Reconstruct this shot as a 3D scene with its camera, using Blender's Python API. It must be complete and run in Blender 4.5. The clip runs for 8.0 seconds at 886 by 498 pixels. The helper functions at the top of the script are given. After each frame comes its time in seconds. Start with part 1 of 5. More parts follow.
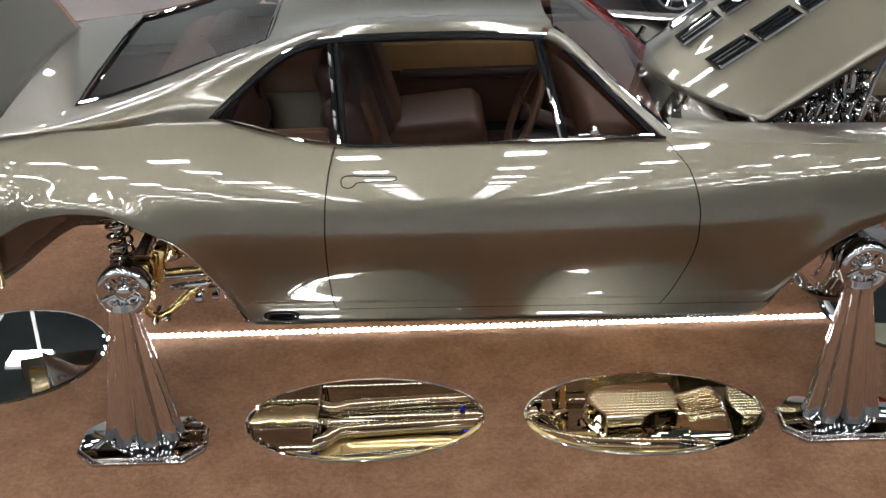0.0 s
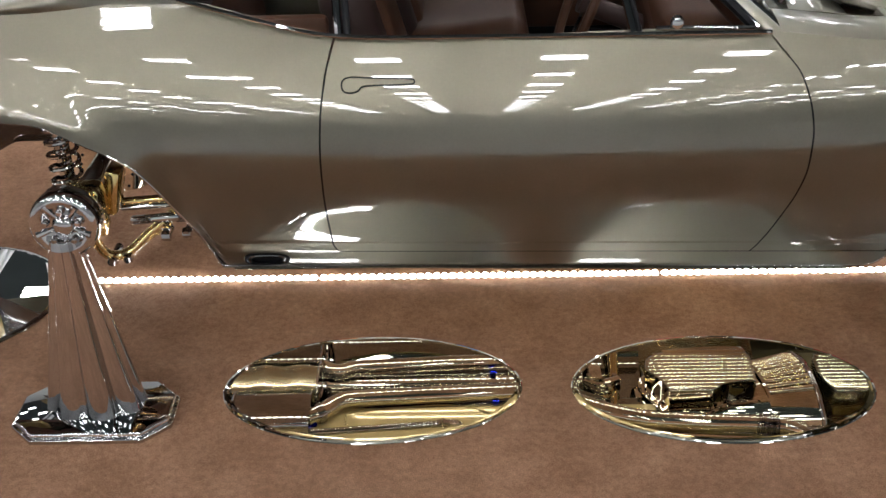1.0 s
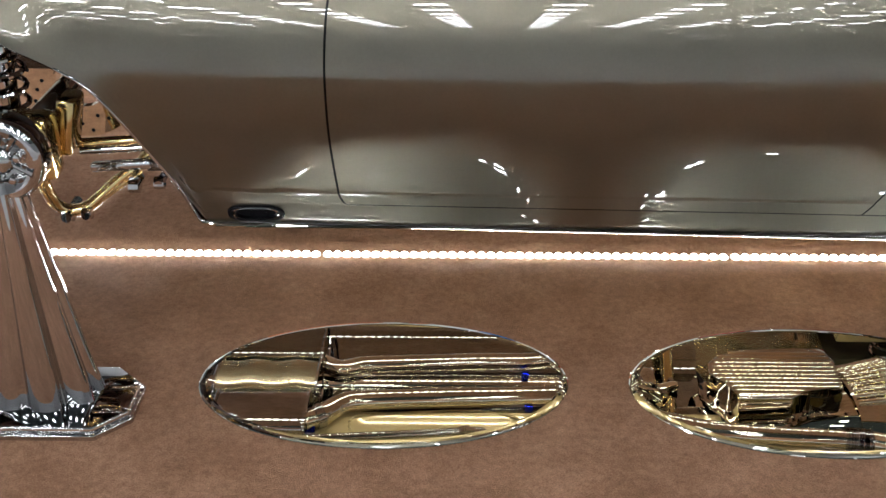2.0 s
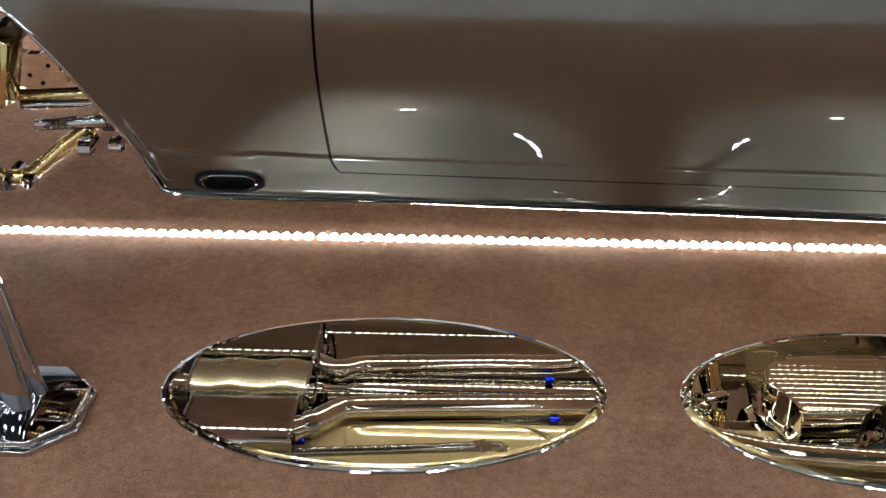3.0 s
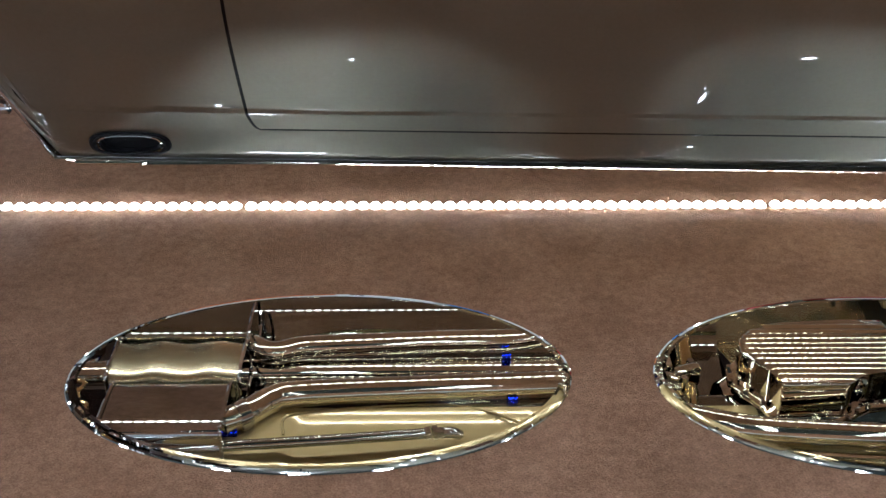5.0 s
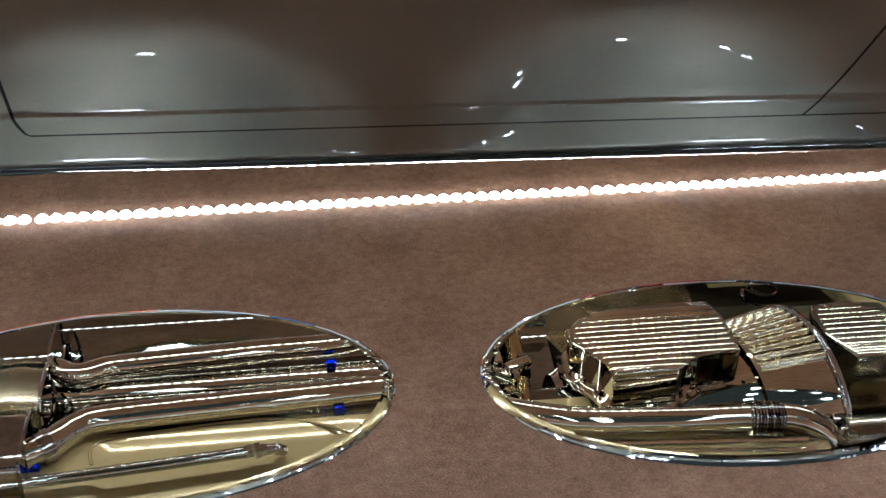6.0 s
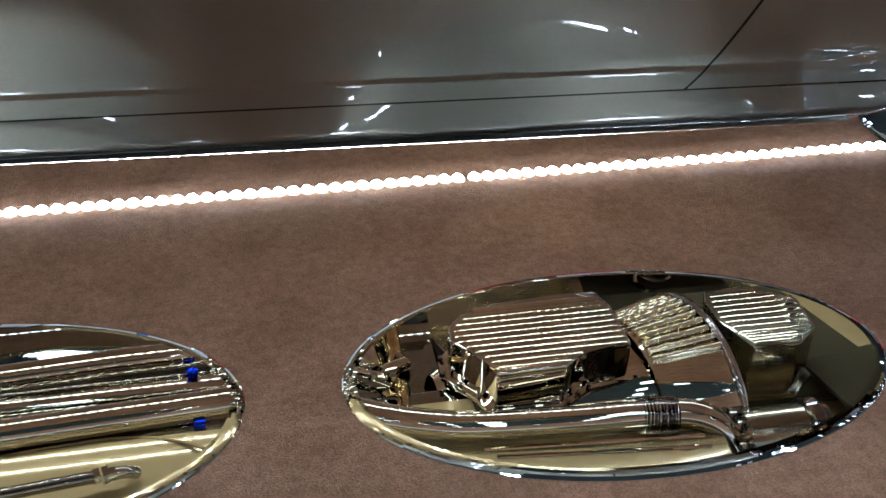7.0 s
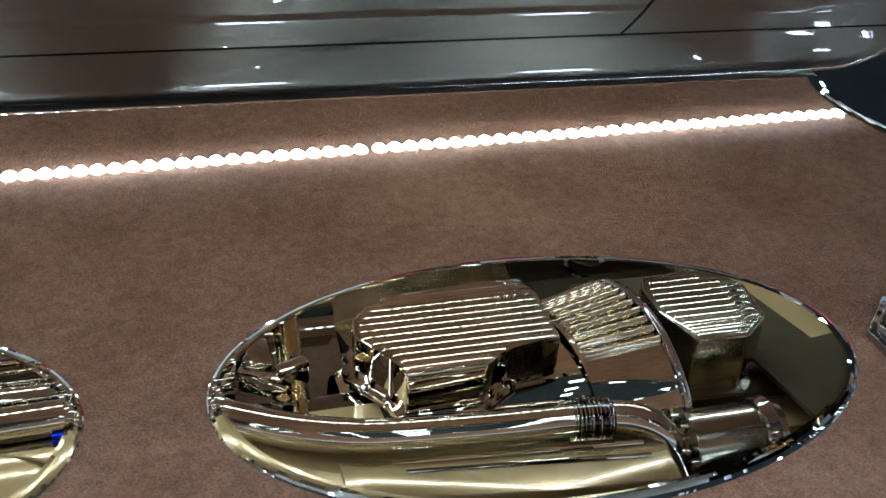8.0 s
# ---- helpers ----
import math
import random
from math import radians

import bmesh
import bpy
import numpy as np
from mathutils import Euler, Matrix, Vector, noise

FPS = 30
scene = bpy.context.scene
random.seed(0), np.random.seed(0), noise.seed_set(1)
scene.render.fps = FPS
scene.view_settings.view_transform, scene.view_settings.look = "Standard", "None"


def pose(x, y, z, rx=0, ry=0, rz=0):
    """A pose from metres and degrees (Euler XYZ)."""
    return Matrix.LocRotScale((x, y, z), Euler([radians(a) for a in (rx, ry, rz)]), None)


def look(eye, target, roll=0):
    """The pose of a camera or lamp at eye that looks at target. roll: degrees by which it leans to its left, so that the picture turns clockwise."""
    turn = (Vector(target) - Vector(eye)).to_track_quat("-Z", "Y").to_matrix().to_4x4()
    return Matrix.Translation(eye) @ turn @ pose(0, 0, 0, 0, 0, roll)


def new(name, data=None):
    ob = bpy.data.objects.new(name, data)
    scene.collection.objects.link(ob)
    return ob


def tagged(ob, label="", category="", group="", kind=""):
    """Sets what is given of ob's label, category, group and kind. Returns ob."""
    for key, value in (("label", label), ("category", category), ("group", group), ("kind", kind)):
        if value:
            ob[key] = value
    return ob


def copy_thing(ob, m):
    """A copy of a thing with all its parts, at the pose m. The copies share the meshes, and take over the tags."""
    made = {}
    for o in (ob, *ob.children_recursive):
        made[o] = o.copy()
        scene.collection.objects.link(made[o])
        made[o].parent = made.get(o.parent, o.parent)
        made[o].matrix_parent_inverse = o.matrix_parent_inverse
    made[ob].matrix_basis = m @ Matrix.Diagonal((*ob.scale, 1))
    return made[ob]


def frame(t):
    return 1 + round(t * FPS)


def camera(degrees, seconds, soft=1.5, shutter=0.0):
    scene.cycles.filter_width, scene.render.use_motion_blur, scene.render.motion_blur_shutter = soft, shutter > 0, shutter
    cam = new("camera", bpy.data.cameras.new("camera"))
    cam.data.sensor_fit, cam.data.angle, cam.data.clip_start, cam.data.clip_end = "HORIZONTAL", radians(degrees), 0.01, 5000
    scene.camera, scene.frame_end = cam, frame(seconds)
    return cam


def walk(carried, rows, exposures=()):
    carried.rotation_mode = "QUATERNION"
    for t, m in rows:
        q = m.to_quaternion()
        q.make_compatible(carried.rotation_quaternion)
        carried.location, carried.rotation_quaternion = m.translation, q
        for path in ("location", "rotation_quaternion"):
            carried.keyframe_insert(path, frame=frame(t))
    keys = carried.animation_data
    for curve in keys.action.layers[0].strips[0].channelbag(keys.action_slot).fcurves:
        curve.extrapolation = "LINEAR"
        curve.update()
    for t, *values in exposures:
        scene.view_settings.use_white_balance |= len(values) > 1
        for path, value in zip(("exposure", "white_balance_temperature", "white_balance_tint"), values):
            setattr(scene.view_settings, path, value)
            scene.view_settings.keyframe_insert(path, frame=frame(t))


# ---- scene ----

# ---- camera ----
cam = camera(40.95, 8.0)
ROWS = [
    (0.0, 1.1178, -4.4931, 2.5960, -0.515, -26.565, -1.621),
    (0.5, 1.1247, -4.1122, 2.4348, -0.019, -28.794, -1.250),
    (1.0, 1.1108, -3.6814, 2.1462, 0.941, -29.346, -1.417),
    (1.5, 1.0763, -3.4084, 1.8679, 1.171, -27.787, -0.724),
    (3.0, 1.0301, -2.7387, 1.4067, 2.056, -28.133, 0.212),
    (3.5, 1.0281, -2.5762, 1.3160, 2.973, -29.211, 0.034),
    (4.0, 1.0230, -2.4974, 1.2600, 3.328, -29.204, -0.233),
    (4.2, 1.0306, -2.5004, 1.2425, 3.257, -28.762, -0.238),
    (5.3, 1.0494, -2.4696, 1.2727, -3.296, -29.810, 0.562),
    (5.5, 1.0567, -2.4274, 1.2511, -5.386, -29.735, 1.094),
    (6.0, 1.0925, -2.3621, 1.2143, -9.688, -29.927, 1.455),
    (6.5, 1.1329, -2.2822, 1.1857, -12.753, -30.365, 2.051),
    (7.0, 1.2068, -2.1900, 1.1280, -14.910, -30.501, 2.429),
    (7.5, 1.2768, -2.0512, 1.0194, -17.133, -30.306, 3.173),
    (8.0, 1.3398, -1.9338, 0.9681, -18.580, -31.251, 3.987),
]


def view(x, y, z, yaw, pitch, roll):
    a, b = radians(yaw), radians(pitch)
    way = Vector((-math.sin(a) * math.cos(b), math.cos(a) * math.cos(b), math.sin(b)))
    return look((x, y, z), Vector((x, y, z)) + way, roll)


walk(cam, [(t, view(*r)) for t, *r in ROWS], [(0.0, 0.0, 6150, 9), (3.5, 0.0, 5600, 8), (5.5, -0.03, 5200, 7), (8.0, -0.12, 4900, 4)])

# ---- world ----
world = bpy.data.worlds.new("hall_air")
scene.world = world
world.use_nodes = True
world.node_tree.nodes["Background"].inputs[0].default_value = (0.05, 0.05, 0.055, 1)
world.node_tree.nodes["Background"].inputs[1].default_value = 0.3
CEILING_LIGHT = 52.0
LAMP_PITCH = 3.4
LED_LIGHT = 185.0


# ---- materials ----
def material(name, colour, rough=0.5, metal=0.0, coat=0.0, vary=0.0, scale=20.0, bump=0.0, bump_scale=200.0, emit=0.0, spec=0.5, rough_vary=0.0, coat_ior=1.5):
    m = bpy.data.materials.new(name)
    m.use_nodes = True
    nt = m.node_tree
    b = nt.nodes["Principled BSDF"]
    b.inputs["Base Color"].default_value = (*colour, 1)
    b.inputs["Roughness"].default_value = rough
    b.inputs["Metallic"].default_value = metal
    b.inputs["Coat Weight"].default_value = coat
    b.inputs["Coat Roughness"].default_value = 0.006
    b.inputs["Coat IOR"].default_value = coat_ior
    b.inputs["Specular IOR Level"].default_value = spec
    if emit:
        b.inputs["Emission Color"].default_value = (*colour, 1)
        b.inputs["Emission Strength"].default_value = emit
    co = nt.nodes.new("ShaderNodeTexCoord")
    if vary:
        n1 = nt.nodes.new("ShaderNodeTexNoise")
        n1.inputs["Scale"].default_value = scale
        n1.inputs["Detail"].default_value = 6
        n2 = nt.nodes.new("ShaderNodeTexNoise")
        n2.inputs["Scale"].default_value = scale / 9
        n2.inputs["Detail"].default_value = 3
        add = nt.nodes.new("ShaderNodeMath")
        add.operation = "ADD"
        half = nt.nodes.new("ShaderNodeMath")
        half.operation = "MULTIPLY"
        half.inputs[1].default_value = 0.5
        ramp = nt.nodes.new("ShaderNodeMix")
        ramp.data_type = "RGBA"
        d = tuple(c * (1 - vary) for c in colour)
        li = tuple(min(1.0, c * (1 + vary)) for c in colour)
        ramp.inputs[6].default_value = (*d, 1)
        ramp.inputs[7].default_value = (*li, 1)
        sharpen = nt.nodes.new("ShaderNodeMapRange")
        sharpen.inputs["From Min"].default_value = 0.3
        sharpen.inputs["From Max"].default_value = 0.7
        for n in (n1, n2):
            nt.links.new(co.outputs["Object"], n.inputs["Vector"])
        nt.links.new(n1.outputs["Fac"], add.inputs[0])
        nt.links.new(n2.outputs["Fac"], add.inputs[1])
        nt.links.new(add.outputs[0], half.inputs[0])
        nt.links.new(half.outputs[0], sharpen.inputs["Value"])
        nt.links.new(sharpen.outputs[0], ramp.inputs[0])
        nt.links.new(ramp.outputs[2], b.inputs["Base Color"])
        if rough_vary:
            rv = nt.nodes.new("ShaderNodeMapRange")
            rv.inputs["To Min"].default_value = max(0.0, rough - rough_vary)
            rv.inputs["To Max"].default_value = rough + rough_vary
            nt.links.new(n2.outputs["Fac"], rv.inputs["Value"])
            nt.links.new(rv.outputs[0], b.inputs["Roughness"])
    if bump:
        n3 = nt.nodes.new("ShaderNodeTexNoise")
        n3.inputs["Scale"].default_value = bump_scale
        n3.inputs["Detail"].default_value = 4
        bp = nt.nodes.new("ShaderNodeBump")
        bp.inputs["Strength"].default_value = bump
        bp.inputs["Distance"].default_value = 0.004
        nt.links.new(co.outputs["Object"], n3.inputs["Vector"])
        nt.links.new(n3.outputs["Fac"], bp.inputs["Height"])
        nt.links.new(bp.outputs[0], b.inputs["Normal"])
    return m


def glass_material(name, tint, rough=0.0, alpha=0.12):
    m = bpy.data.materials.new(name)
    m.use_nodes = True
    nt = m.node_tree
    nt.nodes.remove(nt.nodes["Principled BSDF"])
    out = nt.nodes["Material Output"]
    tr = nt.nodes.new("ShaderNodeBsdfTransparent")
    tr.inputs[0].default_value = (*tint, 1)
    gl = nt.nodes.new("ShaderNodeBsdfGlossy")
    gl.inputs["Roughness"].default_value = rough
    fr = nt.nodes.new("ShaderNodeFresnel")
    fr.inputs[0].default_value = 1.45
    mix = nt.nodes.new("ShaderNodeMixShader")
    nt.links.new(fr.outputs[0], mix.inputs[0])
    nt.links.new(tr.outputs[0], mix.inputs[1])
    nt.links.new(gl.outputs[0], mix.inputs[2])
    nt.links.new(mix.outputs[0], out.inputs[0])
    return m




def carpet_material():
    m = bpy.data.materials.new("brown_carpet")
    m.use_nodes = True
    nt = m.node_tree
    b = nt.nodes["Principled BSDF"]
    b.inputs["Roughness"].default_value = 0.95
    b.inputs["Specular IOR Level"].default_value = 0.1
    co = nt.nodes.new("ShaderNodeTexCoord")
    layers = []
    for scale, detail, lo, hi in ((280, 4, 0.30, 0.70), (48, 6, 0.34, 0.66), (4.5, 5, 0.34, 0.66)):
        n = nt.nodes.new("ShaderNodeTexNoise")
        n.inputs["Scale"].default_value = scale
        n.inputs["Detail"].default_value = detail
        n.inputs["Roughness"].default_value = 0.65
        r = nt.nodes.new("ShaderNodeMapRange")
        r.inputs["From Min"].default_value, r.inputs["From Max"].default_value = lo, hi
        nt.links.new(co.outputs["Object"], n.inputs["Vector"])
        nt.links.new(n.outputs["Fac"], r.inputs["Value"])
        layers.append(r)
    last = None
    for r, dark, light in zip(layers, ((0.66, 0.63, 0.61), (0.87, 0.85, 0.83), (0.82, 0.77, 0.73)), ((1.30, 1.30, 1.30), (1.20, 1.20, 1.20), (1.12, 1.12, 1.12))):
        mix = nt.nodes.new("ShaderNodeMix")
        mix.data_type = "RGBA"
        mix.inputs[6].default_value, mix.inputs[7].default_value = (*dark, 1), (*light, 1)
        nt.links.new(r.outputs[0], mix.inputs[0])
        mul = nt.nodes.new("ShaderNodeMix")
        mul.data_type, mul.blend_type = "RGBA", "MULTIPLY"
        mul.inputs[0].default_value = 1.0
        if last:
            nt.links.new(last.outputs[2], mul.inputs[6])
        else:
            mul.inputs[6].default_value = (0.245, 0.142, 0.089, 1)
        nt.links.new(mix.outputs[2], mul.inputs[7])
        last = mul
    nt.links.new(last.outputs[2], b.inputs["Base Color"])
    bp = nt.nodes.new("ShaderNodeBump")
    bp.inputs["Strength"].default_value = 0.8
    bp.inputs["Distance"].default_value = 0.004
    nt.links.new(layers[0].outputs[0], bp.inputs["Height"])
    nt.links.new(bp.outputs[0], b.inputs["Normal"])
    return m


CARPET = carpet_material()
CONCRETE = material("grey_concrete", (0.20, 0.20, 0.205), 0.3, vary=0.2, scale=3, bump=0.05, bump_scale=60)
PAINT = material("champagne_paint", (0.150, 0.137, 0.103), 0.285, 0.9, 1.0, vary=0.06, scale=1400, coat_ior=1.68)
PAN_PAINT = material("gold_floor_paint", (0.26, 0.193, 0.082), 0.19, 0.5, 1.0, vary=0.03, scale=40)
TUNNEL = material("dark_polished_steel", (0.40, 0.40, 0.36), 0.03, 1.0, vary=0.05, scale=12)
CHROME = material("chrome", (0.58, 0.575, 0.58), 0.015, 1.0, vary=0.02, scale=8, rough_vary=0.01)
POLISHED = material("polished_aluminium", (0.80, 0.76, 0.64), 0.022, 1.0, vary=0.04, scale=25, rough_vary=0.006)
FINNED = material("polished_fins", (0.96, 0.89, 0.66), 0.03, 1.0, vary=0.04, scale=60, rough_vary=0.006)
BRASSY = material("gold_plating", (0.72, 0.56, 0.26), 0.12, 1.0, vary=0.06, scale=20, rough_vary=0.05)
SATIN = material("brushed_gold_steel", (0.46, 0.39, 0.24), 0.24, 1.0, vary=0.08, scale=60, bump=0.04, bump_scale=90)
CAST = material("satin_cast_aluminium", (0.40, 0.37, 0.27), 0.17, 1.0, vary=0.1, scale=80, bump=0.02, bump_scale=200)
MIRROR = material("silvered_mirror", (0.94, 0.945, 0.92), 0.0, 1.0)
MIRROR_EDGE = material("bevelled_mirror_edge", (0.86, 0.88, 0.86), 0.01, 1.0)
BLACK = material("black_rubber", (0.006, 0.006, 0.007), 0.4, vary=0.2, scale=50, spec=0.08)
DARK_FRAME = material("dark_underbody_paint", (0.028, 0.023, 0.012), 0.6, 0.0, 0.0, vary=0.15, scale=20, spec=0.02)
LEATHER = material("brown_leather", (0.075, 0.033, 0.018), 0.5, vary=0.15, scale=30, bump=0.15, bump_scale=250, spec=0.25)
LEATHER_DARK = material("dark_brown_leather", (0.04, 0.023, 0.02), 0.5, vary=0.15, scale=30, bump=0.15, bump_scale=250, spec=0.25)
TRIM_TAN = material("tan_trim", (0.30, 0.17, 0.06), 0.5, vary=0.12, scale=25)
BLUE = material("blue_anodised", (0.01, 0.02, 0.35), 0.25, 1.0)
LED = material("led_diode", (1.0, 0.95, 0.85), 0.4, emit=LED_LIGHT)
# added glowing discs round the diodes, imitating the bloom of the strip
LED_HALO = material("led_halo", (0.98, 1.0, 0.95), 0.4, emit=1.4)
# faint emission stands in for diode light falling on the tape
LED_TAPE = material("glowing_led_tape", (1.0, 0.90, 0.72), 0.5, emit=0.10)
HOUSING = material("white_lamp_housing", (0.8, 0.8, 0.8), 0.5, vary=0.05, scale=40)
LAMP = material("ceiling_tube", (1.0, 0.97, 0.93), 0.5, emit=CEILING_LIGHT)
WALL = material("grey_hall_wall", (0.36, 0.37, 0.375), 0.7, vary=0.08, scale=1.2)
PALE_WALL = material("pale_panel_wall", (0.62, 0.64, 0.64), 0.6, vary=0.06, scale=0.8)
CEIL = material("dark_teal_ceiling", (0.032, 0.041, 0.042), 0.8, vary=0.2, scale=1.0)
TUB = material("dark_brown_gloss_paint", (0.05, 0.028, 0.02), 0.12, 0.0, 1.0, vary=0.12, scale=15)
FINNED_DARK = material("satin_fins", (0.50, 0.47, 0.34), 0.04, 1.0, vary=0.06, scale=60)
GLASS = glass_material("window_glass", (0.80, 0.80, 0.80))


# ---- building helpers ----
def part(name, bm, mat, parent=None, label="", smooth=True, sharp=35):
    bmesh.ops.recalc_face_normals(bm, faces=bm.faces)
    me = bpy.data.meshes.new(name)
    if smooth:
        lim = radians(sharp)
        for f in bm.faces:
            f.smooth = True
        for e in bm.edges:
            if len(e.link_faces) == 2 and e.calc_face_angle(0) > lim:
                e.smooth = False
    bm.to_mesh(me)
    bm.free()
    me.materials.append(mat)
    ob = new(name, me)
    if parent:
        ob.parent = parent
        ob.matrix_parent_inverse = parent.matrix_basis.inverted()
    if label:
        ob["label"] = label
    return ob


def thing(name, at, label, category, group="", kind=""):
    e = new(name)
    e.location = at
    e.empty_display_size = 0.1
    return tagged(e, label, category, group, kind)


def box(bm, c, s, bevel=0.0, rot=None, seg=2):
    m = Matrix.Translation(c)
    if rot:
        m = m @ pose(0, 0, 0, *rot)
    g = bmesh.ops.create_cube(bm, size=1, matrix=m @ Matrix.Diagonal((*s, 1)))
    if bevel:
        es = {e for v in g["verts"] for e in v.link_edges}
        bmesh.ops.bevel(bm, geom=list(es), offset=bevel, segments=seg, profile=0.5, affect="EDGES")
    return bm


def spline(pts, n):
    """Points along a smooth curve through pts."""
    p = [Vector(q) for q in pts]
    p = [2 * p[0] - p[1]] + p + [2 * p[-1] - p[-2]]
    out = []
    for i in range(1, len(p) - 2):
        for k in range(n):
            t = k / n
            a, b, c, d = p[i - 1], p[i], p[i + 1], p[i + 2]
            out.append(0.5 * (2 * b + (c - a) * t + (2 * a - 5 * b + 4 * c - d) * t * t + (3 * b - a - 3 * c + d) * t ** 3))
    out.append(p[-2])
    return out


def tube(bm, pts, r, seg=14, caps=True, radii=None):
    pts = [Vector(p) for p in pts]
    rings = []
    ref = None
    for i, p in enumerate(pts):
        d = (pts[min(i + 1, len(pts) - 1)] - pts[max(i - 1, 0)]).normalized()
        if ref is None:
            ref = d.orthogonal().normalized()
        ref = (ref - d * ref.dot(d)).normalized()
        side = d.cross(ref)
        rr = radii[i] if radii else r
        rings.append([bm.verts.new(p + rr * (math.cos(a) * ref + math.sin(a) * side)) for a in [2 * math.pi * k / seg for k in range(seg)]])
    for a, b in zip(rings, rings[1:]):
        for k in range(seg):
            bm.faces.new((a[k], a[(k + 1) % seg], b[(k + 1) % seg], b[k]))
    if caps:
        bm.faces.new(rings[0][::-1])
        bm.faces.new(rings[-1])
    return bm


def lathe(bm, prof, m, seg=32):
    """Turn (radius, height) pairs about the local z axis of m."""
    rings = []
    for r, h in prof:
        if r < 1e-5:
            rings.append([bm.verts.new(m @ Vector((0, 0, h)))])
        else:
            rings.append([bm.verts.new(m @ Vector((r * math.cos(2 * math.pi * k / seg), r * math.sin(2 * math.pi * k / seg), h))) for k in range(seg)])
    for a, b in zip(rings, rings[1:]):
        for k in range(seg):
            q = [a[k % len(a)], a[(k + 1) % len(a)], b[(k + 1) % len(b)], b[k % len(b)]]
            q = [v for i, v in enumerate(q) if v not in q[:i]]
            if len(q) > 2:
                bm.faces.new(q)
    return bm


def prism(bm, poly, z0, z1, bevel=0.0, seg=2):
    """A polygon of (x, y) raised from z0 to z1."""
    lo = [bm.verts.new((x, y, z0)) for x, y in poly]
    hi = [bm.verts.new((x, y, z1)) for x, y in poly]
    n = len(poly)
    f = [bm.faces.new(lo[::-1]), bm.faces.new(hi)]
    for k in range(n):
        f.append(bm.faces.new((lo[k], lo[(k + 1) % n], hi[(k + 1) % n], hi[k])))
    if bevel:
        bmesh.ops.bevel(bm, geom=list({e for q in f for e in q.edges}), offset=bevel, segments=seg, profile=0.5, affect="EDGES")
    return bm


def sheet(bm, fn, nu, nv):
    """A grid of fn(u, v), u and v from 0 to 1."""
    vs = [[bm.verts.new(fn(i / nu, j / nv)) for j in range(nv + 1)] for i in range(nu + 1)]
    for i in range(nu):
        for j in range(nv):
            bm.faces.new((vs[i][j], vs[i + 1][j], vs[i + 1][j + 1], vs[i][j + 1]))
    return bm


def curve(table):
    """A smooth function through (x, value) pairs."""
    xs = [a for a, _ in table]
    ys = [b for _, b in table]
    n = len(xs)
    d = [(ys[i + 1] - ys[i]) / (xs[i + 1] - xs[i]) for i in range(n - 1)]
    m = [d[0]] + [0 if d[i - 1] * d[i] <= 0 else 2 * d[i - 1] * d[i] / (d[i - 1] + d[i]) for i in range(1, n - 1)] + [d[-1]]

    def fn(x):
        if x <= xs[0]:
            return ys[0]
        if x >= xs[-1]:
            return ys[-1]
        i = max(k for k in range(n - 1) if xs[k] <= x)
        h = xs[i + 1] - xs[i]
        t = (x - xs[i]) / h
        return (1 + 2 * t) * (1 - t) ** 2 * ys[i] + t * (1 - t) ** 2 * h * m[i] + t * t * (3 - 2 * t) * ys[i + 1] + t * t * (t - 1) * h * m[i + 1]

    return fn


def flowing(table):
    """A curve with steady curvature through (x, value) pairs."""
    xs = np.array([a for a, _ in table], float)
    ys = np.array([b for _, b in table], float)
    n = len(xs)
    h = np.diff(xs)
    m = np.eye(n)
    r = np.zeros(n)
    for i in range(1, n - 1):
        m[i, i - 1:i + 2] = h[i - 1], 2 * (h[i - 1] + h[i]), h[i]
        r[i] = 6 * ((ys[i + 1] - ys[i]) / h[i] - (ys[i] - ys[i - 1]) / h[i - 1])
    k = np.linalg.solve(m, r)

    def fn(x):
        x = min(max(x, xs[0]), xs[-1])
        i = min(int(np.searchsorted(xs, x, side="right")) - 1, n - 2)
        a, b = xs[i + 1] - x, x - xs[i]
        return float((k[i] * a ** 3 + k[i + 1] * b ** 3) / (6 * h[i]) + (ys[i] / h[i] - k[i] * h[i] / 6) * a + (ys[i + 1] / h[i] - k[i + 1] * h[i] / 6) * b)

    return fn


def solid(ob, thick, offset=-1):
    s = ob.modifiers.new("thickness", "SOLIDIFY")
    s.thickness, s.offset = thick, offset
    return ob


